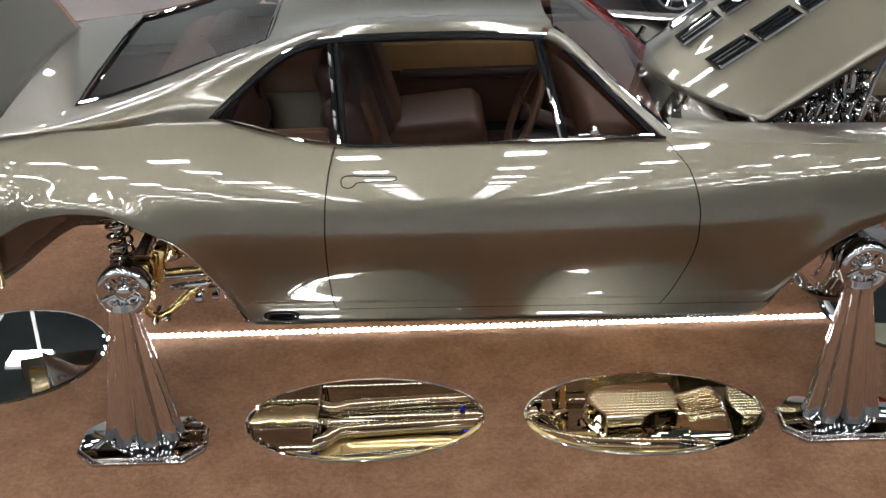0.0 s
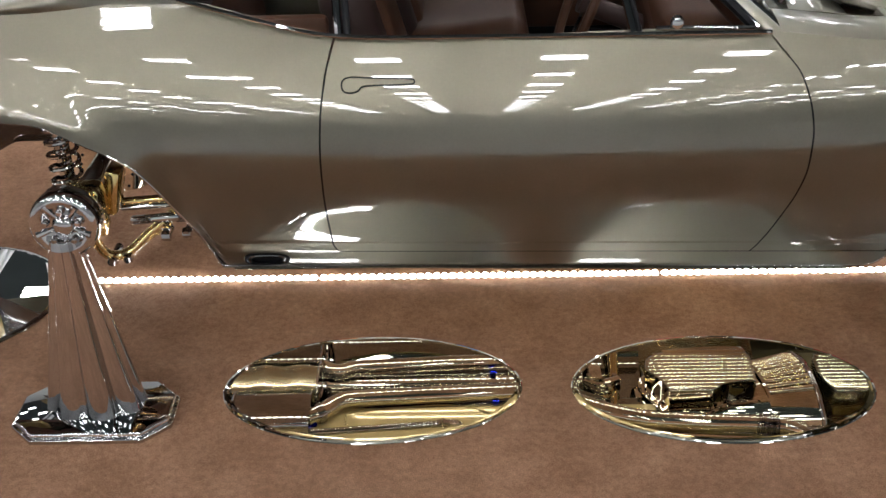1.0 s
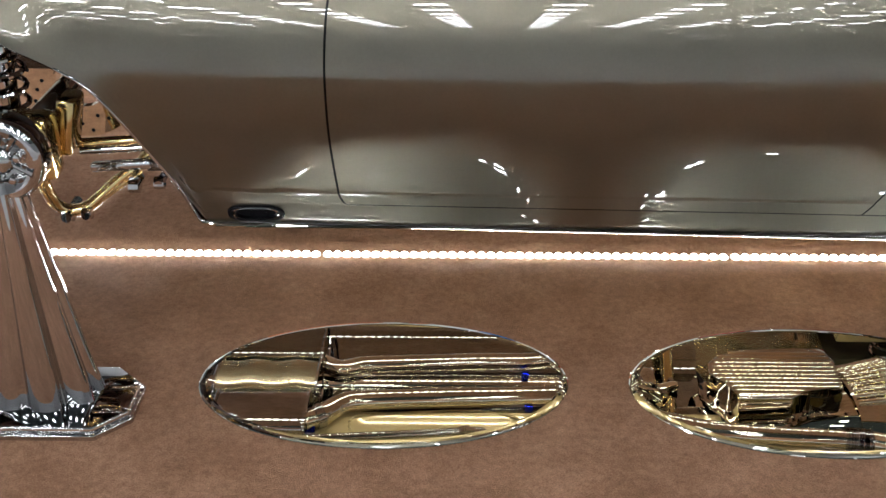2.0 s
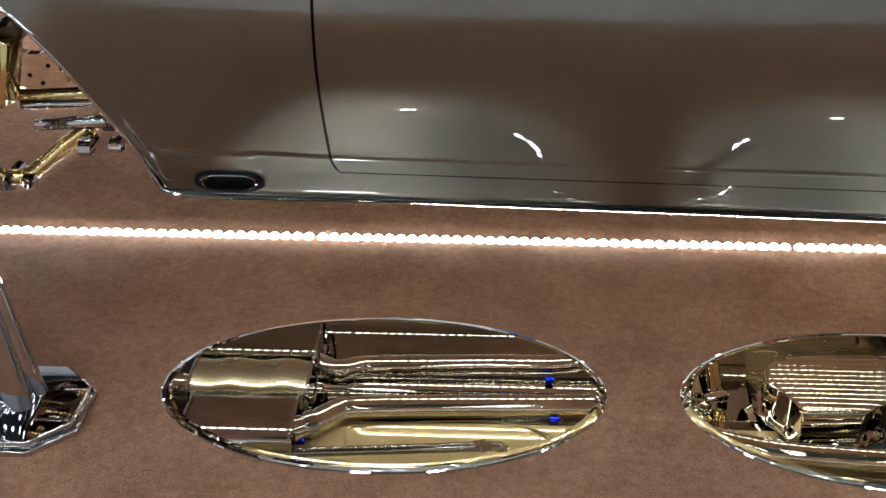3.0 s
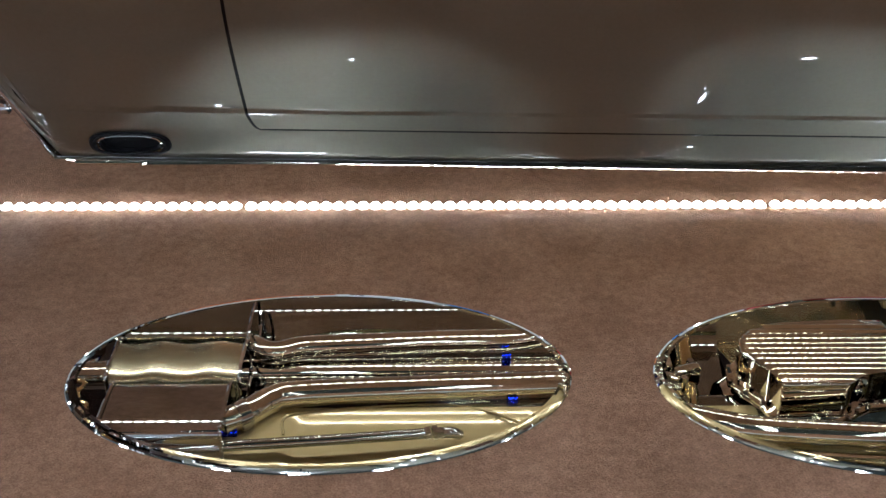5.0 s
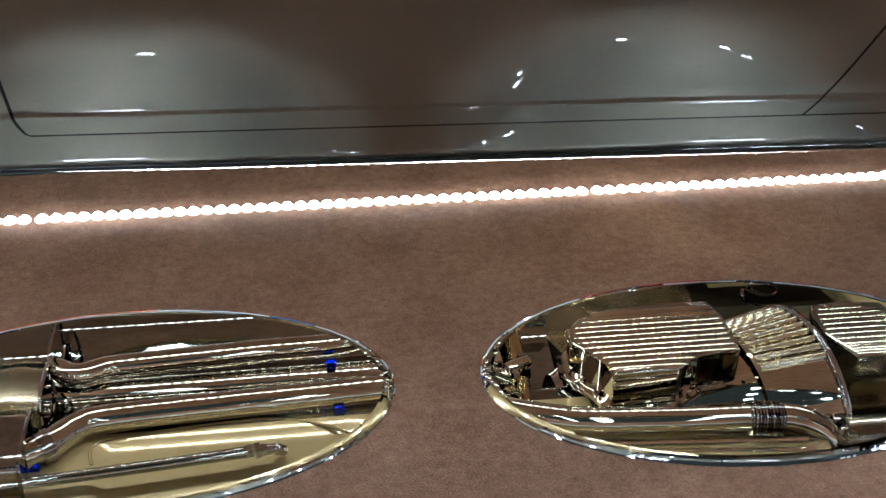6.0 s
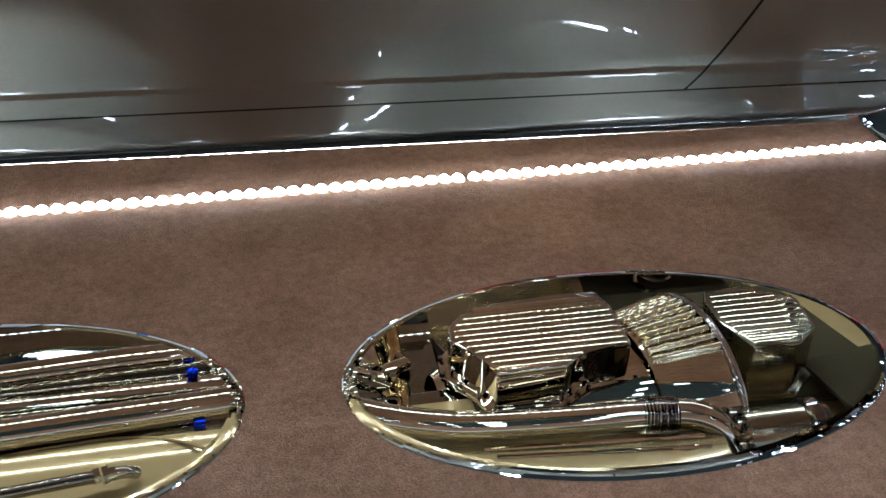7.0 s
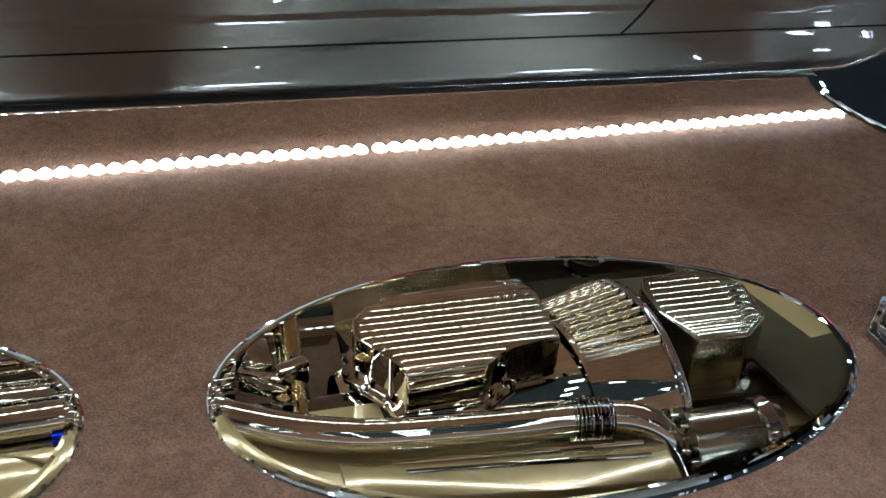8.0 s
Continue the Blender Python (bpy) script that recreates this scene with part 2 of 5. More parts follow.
# ---- hall ----
def hall():
    bm = bmesh.new()
    box(bm, (0, -7, -0.06), (60, 78, 0.1))
    tagged(part("floor", bm, CONCRETE), "smooth grey sealed concrete hall floor", "floor", kind="structure")
    bm = bmesh.new()
    box(bm, (1.3, 0.1, -0.005), (9.0, 5.6, 0.012), 0.004)
    tagged(part("display_carpet", bm, CARPET), "brown low pile show carpet under the car", "carpet", kind="structure")
    for n, c, s in (("wall_north", (0, 31, 5.5), (60, 0.3, 11)), ("wall_south", (0, -45, 5.5), (60, 0.3, 11)), ("wall_east", (29.5, -7, 5.5), (0.3, 76, 11)), ("wall_west", (-29.5, -7, 5.5), (0.3, 76, 11))):
        bm = bmesh.new()
        box(bm, c, s)
        tagged(part(n, bm, PALE_WALL if n == "wall_north" else WALL), "light panelled exhibition hall wall" if n == "wall_north" else "grey painted exhibition hall wall", "wall", kind="structure")
    bm = bmesh.new()
    box(bm, (0, -7, 11.2), (60, 78, 0.3))
    tagged(part("ceiling", bm, CEIL), "grey exhibition hall ceiling", "ceiling", kind="structure")
    base = thing("ceiling_light", (0, 0, 10.4), "white high bay light with four bright tubes", "light", "hall ceiling lights")
    bm = bmesh.new()
    box(bm, (0, 0, 10.47), (0.90, 0.60, 0.08), 0.02)
    part("housing", bm, HOUSING, base)
    for y in (-0.21, -0.07, 0.07, 0.21):
        bm = bmesh.new()
        tube(bm, [(-0.41, y, 10.40), (0.41, y, 10.40)], 0.032, 8)
        part("tube", bm, LAMP, base)
    bm = bmesh.new()
    box(bm, (0, 0, 10.79), (0.02, 0.02, 0.56))
    part("hanger", bm, BLACK, base)
    for i in range(-5, 6):
        for j in range(-14, 8):
            if (i, j) != (-2, 6):
                copy_thing(base, pose(i * LAMP_PITCH - 0.65, j * 2.8 + 0.2, 10.4))
    base.location = (-2 * LAMP_PITCH - 0.65, 6 * 2.8 + 0.2, 10.4)
    # white lattice girders under the roof
    truss = thing("roof_truss", (0, 0, 8.0), "white painted steel lattice roof girder", "girder", "roof girders")
    for x, z in ((-0.25, 8.0), (0.25, 8.0), (0, 8.5)):
        bm = bmesh.new()
        tube(bm, [(x, -26, z), (x, 30, z)], 0.05, 8)
        part("chord", bm, HOUSING, truss)
    for y in (-22, -9, 4, 17, 28):
        bm = bmesh.new()
        box(bm, (0, y, 9.77), (0.06, 0.06, 2.58))
        part("hanger", bm, HOUSING, truss)
    first = None
    for k in range(40):
        y = -24 + 1.3 * k
        if first is None:
            bm = bmesh.new()
            tube(bm, [(-0.25, 0, 8.0), (0.25, 0.65, 8.0), (-0.25, 1.3, 8.0)], 0.03, 6)
            tube(bm, [(-0.25, 0, 8.0), (0, 0.65, 8.5), (0.25, 1.3, 8.0)], 0.03, 6)
            first = part("brace", bm, HOUSING, truss)
            ob = first
        else:
            ob = new("brace", first.data)
            ob.parent = truss
            ob.matrix_parent_inverse = truss.matrix_basis.inverted()
        ob.location = (0, y, 0)
    truss.location = (-7.2, 0, 8.0)
    copy_thing(truss, pose(7.9, 0, 8.0))


hall()


# ---- floor mirrors ----
def floor_mirror(cx, cy, a, b, label):
    e = thing("floor_mirror", (cx, cy, 0.001), label, "mirror", "floor mirrors")
    n = 96
    ring = lambda k, z: [(cx + (a - k) * math.cos(2 * math.pi * i / n), cy + (b - k) * math.sin(2 * math.pi * i / n), z) for i in range(n)]
    bm = bmesh.new()
    bm.faces.new([bm.verts.new(p) for p in ring(0.022, 0.0095)])
    part("mirror_face", bm, MIRROR, e)
    bm = bmesh.new()
    rs = [[bm.verts.new(p) for p in ring(k, z)] for k, z in ((0.022, 0.0095), (0.0165, 0.0092), (0.011, 0.0085), (0.006, 0.0073), (0.002, 0.0057), (0.0, 0.0042), (0.0, 0.001), (0.03, 0.001))]
    for p, q in zip(rs, rs[1:]):
        for i in range(n):
            bm.faces.new((p[i], p[(i + 1) % n], q[(i + 1) % n], q[i]))
    part("bevelled_edge", bm, MIRROR_EDGE, e, sharp=4)
    return e


floor_mirror(0.837, -0.727, 0.457, 0.277, "oval mirror with slanted rim lying on the carpet below the exhaust")
floor_mirror(1.899, -0.748, 0.457, 0.277, "oval mirror with slanted rim lying on the carpet below the engine")
floor_mirror(-0.69, -0.175, 0.41, 0.385, "round mirror with slanted rim lying on the carpet behind the axle")
floor_mirror(3.21, -0.03, 0.41, 0.40, "round mirror with slanted rim lying on the carpet below the nose")


# ---- led strip ----
def led_strips():
    y_at = lambda x: -0.066 - 0.004 * (x - 1.2)
    first = None
    for k, (x0, x1) in enumerate(((-0.33, 0.605), (0.612, 1.812), (1.819, 2.80))):
        e = thing("led_strip", (x0, y_at(x0), 0.0015), "lit warm white LED tape lying on the carpet", "light strip", "LED strips under the car")
        bm = bmesh.new()
        a, b = Vector((x0, y_at(x0), 0.0030)), Vector((x1, y_at(x1), 0.0030))
        ang = math.degrees(math.atan2(b.y - a.y, b.x - a.x))
        box(bm, (a + b) / 2, ((b - a).length - 0.004, 0.011, 0.003), 0.001, (0, 0, ang))
        part("tape", bm, LED_TAPE, e)
        n = int((x1 - x0) / 0.0285)
        for i in range(n):
            p = a.lerp(b, (i + 0.5) / n)
            if first is None:
                bm = bmesh.new()
                lathe(bm, ((0.0098, -0.002), (0.0098, 0.0010), (0.0086, 0.0024), (0.0053, 0.0034), (0, 0.0038)), Matrix.Diagonal((1, 1.5, 1, 1)), 12)
                first = part("diode", bm, LED, e)
                ob = first
                # halo disc: bloom round the diode, built as a flat emitter
                bm = bmesh.new()
                lathe(bm, ((0.0146, -0.003), (0.0146, -0.001), (0.0127, 0.0004), (0.0075, 0.0010), (0, 0.0012)), Matrix.Diagonal((1, 1.15, 1, 1)), 14)
                halo_disc = part("halo_disc", bm, LED_HALO, e)
                halo_disc.location = (p.x, p.y, 0.0046)
            else:
                ob = new("diode", first.data)
                ob.parent = e
                ob.matrix_parent_inverse = e.matrix_basis.inverted()
                cap = new("halo_disc", halo_disc.data)
                cap.parent = e
                cap.matrix_parent_inverse = e.matrix_basis.inverted()
                cap.location = (p.x, p.y, 0.0046)
            ob.location = (p.x, p.y, 0.0050)


led_strips()


# ---- chrome stands ----
def stand(name_label):
    e = thing("axle_stand", (0, 0, 0), name_label, "stand", "chrome axle stands")
    hx, hy, ch, cy = 0.237, 0.139, 0.074, -0.843
    octo = lambda k: [(-hx + ch + k * 0.4, cy - hy + k), (hx - ch - k * 0.4, cy - hy + k), (hx - k, cy - hy + ch + k * 0.4), (hx - k, cy + hy - ch - k * 0.4), (hx - ch - k * 0.4, cy + hy - k), (-hx + ch + k * 0.4, cy + hy - k), (-hx + k, cy + hy - ch - k * 0.4), (-hx + k, cy - hy + ch + k * 0.4)]
    bm = bmesh.new()
    prism(bm, octo(0), 0.001, 0.016, 0.003)
    part("base_plate", bm, CHROME, e, sharp=50)
    bm = bmesh.new()
    prism(bm, octo(0.010), 0.016, 0.031, 0.004)
    part("top_plate", bm, CHROME, e, sharp=50)
    # tapering column of round flutes
    bm = bmesh.new()
    prof = []
    n = 120
    for lev in range(9):
        t = lev / 8
        ring = []
        for k in range(n):
            a = 2 * math.pi * k / n
            r = 0.70 + 0.30 * abs(math.sin(4 * a + 0.5)) ** 0.6
            rx = (0.150 + (0.046 - 0.150) * t ** 0.94) * r
            ry = (0.092 + (0.044 - 0.092) * t ** 0.94) * r
            ring.append(bm.verts.new((rx * math.cos(a), cy + 0.02 + ry * math.sin(a), 0.031 + t * 0.552)))
        prof.append(ring)
    for p, q in zip(prof, prof[1:]):
        for k in range(n):
            bm.faces.new((p[k], p[(k + 1) % n], q[(k + 1) % n], q[k]))
    bm.faces.new(prof[-1])
    part("fluted_column", bm, CHROME, e, sharp=40)
    m = Matrix.Translation((0.012, -0.775, 0.642)) @ pose(0, 0, 0, 90, 0, 0)
    bm = bmesh.new()
    lathe(bm, ((0, 0.082), (0.022, 0.081), (0.028, 0.074), (0.032, 0.066), (0.058, 0.070), (0.066, 0.078), (0.083, 0.078), (0.094, 0.070), (0.097, 0.055), (0.097, 0.012), (0.090, 0.0), (0, 0.0)), m, 40)
    part("hub_cap", bm, CHROME, e, sharp=50)
    for k in range(5):
        a = radians(90 + 72 * k)
        bm = bmesh.new()
        mm = Matrix.Translation((0.012 + 0.047 * math.cos(a), -0.843, 0.642 + 0.047 * math.sin(a))) @ pose(0, 0, 0, 90, 0, 0)
        lathe(bm, ((0, 0.022), (0.007, 0.021), (0.010, 0.016), (0.011, 0.0)), mm, 12)
        part("lug_nut", bm, CHROME, e)
    for k in range(5):
        a = radians(54 + 72 * k)
        bm = bmesh.new()
        p0, p1 = (0.012 + 0.030 * math.cos(a), -0.841, 0.642 + 0.030 * math.sin(a)), (0.012 + 0.078 * math.cos(a), -0.850, 0.642 + 0.078 * math.sin(a))
        tube(bm, [p0, p1], 0.008, 10, True, [0.006, 0.012])
        part("hub_spoke", bm, CHROME, e)
    bm = bmesh.new()
    lathe(bm, ((0.05, -0.006), (0.044, 0.018), (0.040, 0.02), (0, 0.02)), Matrix.Translation((0, cy + 0.02, 0.581)), 24)
    part("collar", bm, CHROME, e)
    return e


rear_stand = stand("polished chrome fluted stand holding the rear hub")
rear_stand.location = (0.022, 0, 0)
front_stand = copy_thing(rear_stand, pose(2.62, 0, 0))
tagged(front_stand, "polished chrome fluted stand holding the front hub")
for x in (0.046, 2.644):
    far = copy_thing(rear_stand, pose(x, 0, 0, 0, 0, 180))
    tagged(far, "polished chrome fluted stand on the far side of the car")


# ---- show car body ----
car = thing("show_car", (1.2, 0, 0.03), "champagne gold vintage coupe on chrome stands, hood and trunk open", "car")

SECTION = curve([(0.436, 0.728), (0.444, 0.740), (0.454, 0.7475), (0.470, 0.7563), (0.500, 0.7715), (0.525, 0.784), (0.549, 0.796)])
UPPER = lambda z: ((((3.2245 * (min(z, 1.22) - 0.85) - 0.5854) * (min(z, 1.22) - 0.85) - 1.5544) * (min(z, 1.22) - 0.85) + 0.0714) * (min(z, 1.22) - 0.85) + 0.9199)
REAR_ARCH = curve([(-0.62, 0.56), (-0.53, 0.69), (-0.44, 0.805), (-0.337, 0.880), (-0.222, 0.935), (-0.08, 0.953), (0.01, 0.948), (0.12, 0.905), (0.25, 0.834), (0.33, 0.725), (0.378, 0.614), (0.409, 0.535), (0.424, 0.478), (0.432, 0.446)])
FRONT_ARCH = curve([(2.18, 0.407), (2.24, 0.413), (2.284, 0.428), (2.312, 0.457), (2.340, 0.530), (2.406, 0.671), (2.509, 0.766), (2.60, 0.812), (2.68, 0.838), (2.76, 0.846), (2.88, 0.825), (2.99, 0.75), (3.08, 0.65), (3.12, 0.56)])
BELT = flowing([(-1.0, 1.15), (-0.3, 1.190), (0.1, 1.208), (0.28, 1.228), (0.41, 1.230), (0.60, 1.191), (0.82, 1.153), (1.2, 1.145), (1.9, 1.143), (2.1, 1.122), (2.6, 1.09), (3.5, 1.02)])


def lean(x, z):
    return 0.018 * (x - 0.75) * max(0.0, min(1.0, (1.0 - z) / 0.45))


def half_width(x, z):
    zz = z + lean(x, z)
    tuck = 0.0027 * (1 - math.erf((zz - 0.70) / 0.05)) + 0.015 * max(0.0, 0.75 - zz)
    y = SECTION(zz) if zz < 0.549 else UPPER(zz) - tuck
    y -= 0.0030 * (1 - max(0.0, min(1.0, (zz - 0.546) / 0.004))) * min(1.0, max(0.0, (zz - 0.458) / 0.05))
    for cx, cz, flare in ((-0.09, 0.56, 0.012), (2.74, 0.47, 0.012)):
        r = math.hypot(x - cx, z - cz)
        if z > 0.5:
            y += flare * math.exp(-((r - 0.40) / 0.055) ** 2) * min(1, (z - 0.5) / 0.2)
    if x < 0.5 and z > 0.9:
        y += 0.012 * min(1, (0.5 - x) / 0.5) * min(1, (z - 0.9) / 0.2)
    y -= 0.036 * min(1.6, abs(x - 1.3)) ** 2 * max(0.0, min(1.0, (z - 0.55) / 0.25))
    if x < -0.3:
        y -= 0.10 * ((-0.3 - x) / 0.7) ** 2
    if x > 2.9:
        y -= 0.10 * ((x - 2.9) / 0.7) ** 2
    return y


DOOR_REAR = curve([(0.480, 0.79), (0.502, 0.780), (0.516, 0.766), (0.548, 0.757), (0.70, 0.7535), (0.85, 0.755), (0.96, 0.761), (1.06, 0.776), (1.10, 0.786), (1.16, 0.806)])
DOOR_FRONT = curve([(0.469, 1.913), (0.515, 1.938), (0.568, 1.958), (0.65, 1.982), (0.72, 2.000), (0.81, 2.016), (0.89, 2.017), (0.957, 2.009), (1.045, 1.980), (1.10, 1.935), (1.15, 1.890)])
SILL = lambda x: 0.507 - 0.018 * (x - 0.8)
BOTTOM = lambda x: 0.446 - 0.022 * (x - 0.43)


def body_panel(name, x0, x1, left, right, bottom, side, mat=None, nu=60, nv=44, spread=None, label=""):
    """A skin between two edges in x and a lower edge, up to the belt line; side is -1 or 1."""
    def fn(u, v):
        if spread:
            u = spread(u)
        xa = x0 + (x1 - x0) * u
        w = v ** 1.35
        for _ in range(3):
            z0, z1 = bottom(xa), BELT(xa)
            z = z0 + (z1 - z0) * w
            xl = left(z) if left else x0
            xr = right(z) if right else x1
            xa = xl + (xr - xl) * u
        return (xa, side * half_width(xa, z), z)

    bm = bmesh.new()
    sheet(bm, fn, nu, nv)
    if name == "quarter_panel":
        inside = lambda p, k: (abs(p.x - 0.563) / (0.050 * k)) ** 3 + (abs(p.z - 0.479) / (0.0185 * (k * 1.25 - 0.25))) ** 2.5 < 1
        bmesh.ops.delete(bm, geom=[f for f in bm.faces if inside(f.calc_center_median(), 1.08)], context="FACES")
    ob = part(name, bm, mat or PAINT, car, label, sharp=70)
    return ob


def car_body():
    for side in (-1, 1):
        rear_low = lambda x: max(BOTTOM(x), REAR_ARCH(x)) if x < 0.432 else BOTTOM(x)
        front_low = lambda x: max(SILL(x) + 0.003, FRONT_ARCH(x)) if x < 3.12 else 0.56
        body_panel("quarter_panel", -1.0, 0.753, None, lambda z: DOOR_REAR(z) - 0.0025 if z > SILL(0.76) else 0.775, rear_low, side, nu=96, nv=120, spread=lambda u: 1 - (1 - u) ** 1.25)
        body_panel("door_skin", 0.753, 2.0, lambda z: DOOR_REAR(z) + 0.0025, lambda z: DOOR_FRONT(z) - 0.0025, lambda x: SILL(x) + 0.003, side, nu=64, nv=120)
        body_panel("front_fender", 2.0, 3.6, lambda z: DOOR_FRONT(z) + 0.0025, None, front_low, side, nu=80, nv=48)
        # rocker below the door
        bm = bmesh.new()
        def rocker(u, v):
            x = 0.775 + (2.326 - 0.775) * (1 - (1 - u) ** 1.6)
            z0 = max(BOTTOM(x), FRONT_ARCH(x) if x > 2.16 else 0)
            z = z0 + (max(SILL(x), z0) - z0) * v
            return (x, side * half_width(x, z), z)
        sheet(bm, rocker, 90, 20)
        part("rocker_panel", bm, PAINT, car, sharp=70)
        # rolled edge under the rocker
        bm = bmesh.new()
        def under(u, v):
            x = 0.432 + (2.22 - 0.432) * u
            a = v * math.pi * 0.5
            return (x, side * (0.744 - 0.02 * math.sin(a) - 0.05 * max(0, v - 0.6)), BOTTOM(x) + 0.004 * (1 - math.cos(a)) + 0.06 * max(0, v - 0.6))
        sheet(bm, under, 60, 10)
        part("rocker_flange", bm, PAINT, car, sharp=70)
        # rolled lip along the arch and the rocker, chromed to carry the LED highlight
        edge = [(x, max(REAR_ARCH(x), BOTTOM(x))) for x in (0.20, 0.26, 0.32, 0.37, 0.40, 0.42, 0.43)] + [(0.445 + 0.0905 * q, BOTTOM(0.445 + 0.0905 * q)) for q in range(19)] + [(x, FRONT_ARCH(x)) for x in (2.22, 2.267, 2.297, 2.321, 2.344)]
        bm = bmesh.new()
        tube(bm, spline([(x, side * (half_width(x, z) - 0.002), z) for x, z in edge], 3), 0.004, 12)
        part("rocker_lip", bm, CHROME, car, "bright rolled lower edge")
        # polished weld flange that slopes in under the rocker, angled to mirror the LED row
        bm = bmesh.new()
        def flange(u, v):
            x = 0.445 + 1.755 * u
            a = radians(57.3 + 2.2 * v)
            return (x, side * (0.741 - 0.036 * v * math.sin(a)), BOTTOM(x) - 0.036 * v * math.cos(a))
        sheet(bm, flange, 40, 8)
        part("weld_flange", bm, CHROME, car, "polished weld flange", sharp=70)
        # black sheet behind the door cut, standing in for the shade in the gap
        bm = bmesh.new()
        sheet(bm, lambda u, v: (0.70 + 1.40 * u, side * (half_width(0.70 + 1.40 * u, 0.46 + 0.63 * v) - 0.022), 0.46 + 0.63 * v), 30, 30)
        part("door_gap_shade", bm, BLACK, car)
        # arch lips and inner wings
        for arch, a, b, deep in ((REAR_ARCH, -0.62, 0.432, 0.30), (FRONT_ARCH, 2.16, 3.12, 0.09)):
            bm = bmesh.new()
            def lip(u, v, arch=arch, a=a, b=b, deep=deep):
                x = a + (b - a) * u
                z = max(arch(x), BOTTOM(x))
                k = v * v
                return (x, side * (half_width(x, z) - deep * k - 0.004 * min(1, v * 8)), z - 0.006 * math.sin(min(1, v * 5) * math.pi) + 0.015 * k)
            sheet(bm, lip, 80, 12)
            part("wheel_arch_liner", bm, TUB, car, sharp=60)
    # exhaust outlet in the rear corner of each rocker
    def oval(t, k, side, off):
        c, q = math.cos(t), math.sin(t)
        x = 0.563 + 0.050 * k * math.copysign(abs(c) ** 0.62, c)
        z = 0.479 + 0.0185 * (k * 1.25 - 0.25) * math.copysign(abs(q) ** 0.8, q)
        return (x, side * (half_width(0.563, max(z, 0.456)) + off), z)
    for side in (-1, 1):
        turn = [2 * math.pi * q / 40 for q in range(40)]
        made = None
        for name, mat, rings, label in (("exhaust_tip", CHROME, ((1.06, -0.004), (1.04, 0.005), (0.98, 0.006), (0.94, 0.002), (0.92, -0.10)), "oval chrome exhaust outlet"), ("rubber_surround", BLACK, ((1.34, -0.004), (1.28, 0.004), (1.16, 0.006), (1.05, 0.003)), ""), ("outlet_bore", BLACK, ((0.925, 0.001), (0.88, -0.010), (0.5, -0.012), (0.02, -0.013)), "")):
            bm = bmesh.new()
            rs = [[bm.verts.new(oval(t, k, side, off)) for t in turn] for k, off in rings]
            for p, q in zip(rs, rs[1:]):
                for n in range(40):
                    bm.faces.new((p[n], p[(n + 1) % 40], q[(n + 1) % 40], q[n]))
            ob = part(name, bm, mat, made or car, label)
            made = made or ob
        # flush door handle: a thin outline groove
        pts = []
        for x, z in ((0.827, 1.058), (0.819, 1.050), (0.819, 1.036), (0.827, 1.027), (0.844, 1.025), (0.860, 1.030), (0.870, 1.039), (0.895, 1.042), (0.953, 1.043), (0.996, 1.045), (1.003, 1.050), (0.996, 1.056), (0.953, 1.058), (0.895, 1.059), (0.846, 1.061), (0.827, 1.058)):
            pts.append((x, side * (half_width(x, z) + 0.0002), z))
        bm = bmesh.new()
        tube(bm, spline(pts, 4), 0.0023, 6)
        part("door_handle", bm, BLACK, car, "flush painted door handle with dark outline")


car_body()

EDGE_Z = flowing([(-1.0, 1.155), (-0.6, 1.168), (-0.3, 1.195), (0.0, 1.242), (0.2, 1.297), (0.41, 1.366), (0.6, 1.412), (0.78, 1.446), (1.0, 1.456), (1.3, 1.452), (1.545, 1.440)])
EDGE_Y = flowing([(-1.0, 0.74), (-0.3, 0.71), (0.0, 0.69), (0.43, 0.65), (0.78, 0.622), (1.2, 0.615), (1.545, 0.61)])
CROWN = flowing([(-1.0, 1.17), (-0.6, 1.185), (-0.3, 1.215), (0.0, 1.268), (0.2, 1.325), (0.43, 1.392), (0.6, 1.428), (0.78, 1.452), (1.0, 1.460), (1.3, 1.456), (1.545, 1.442)])
WIN_REAR = flowing([(1.212, 0.375), (1.245, 0.405), (1.30, 0.475), (1.351, 0.545), (1.40, 0.615), (1.435, 0.695), (1.452, 0.765)])
glass_y = lambda z: 0.812 - 0.63 * (z - 1.148)


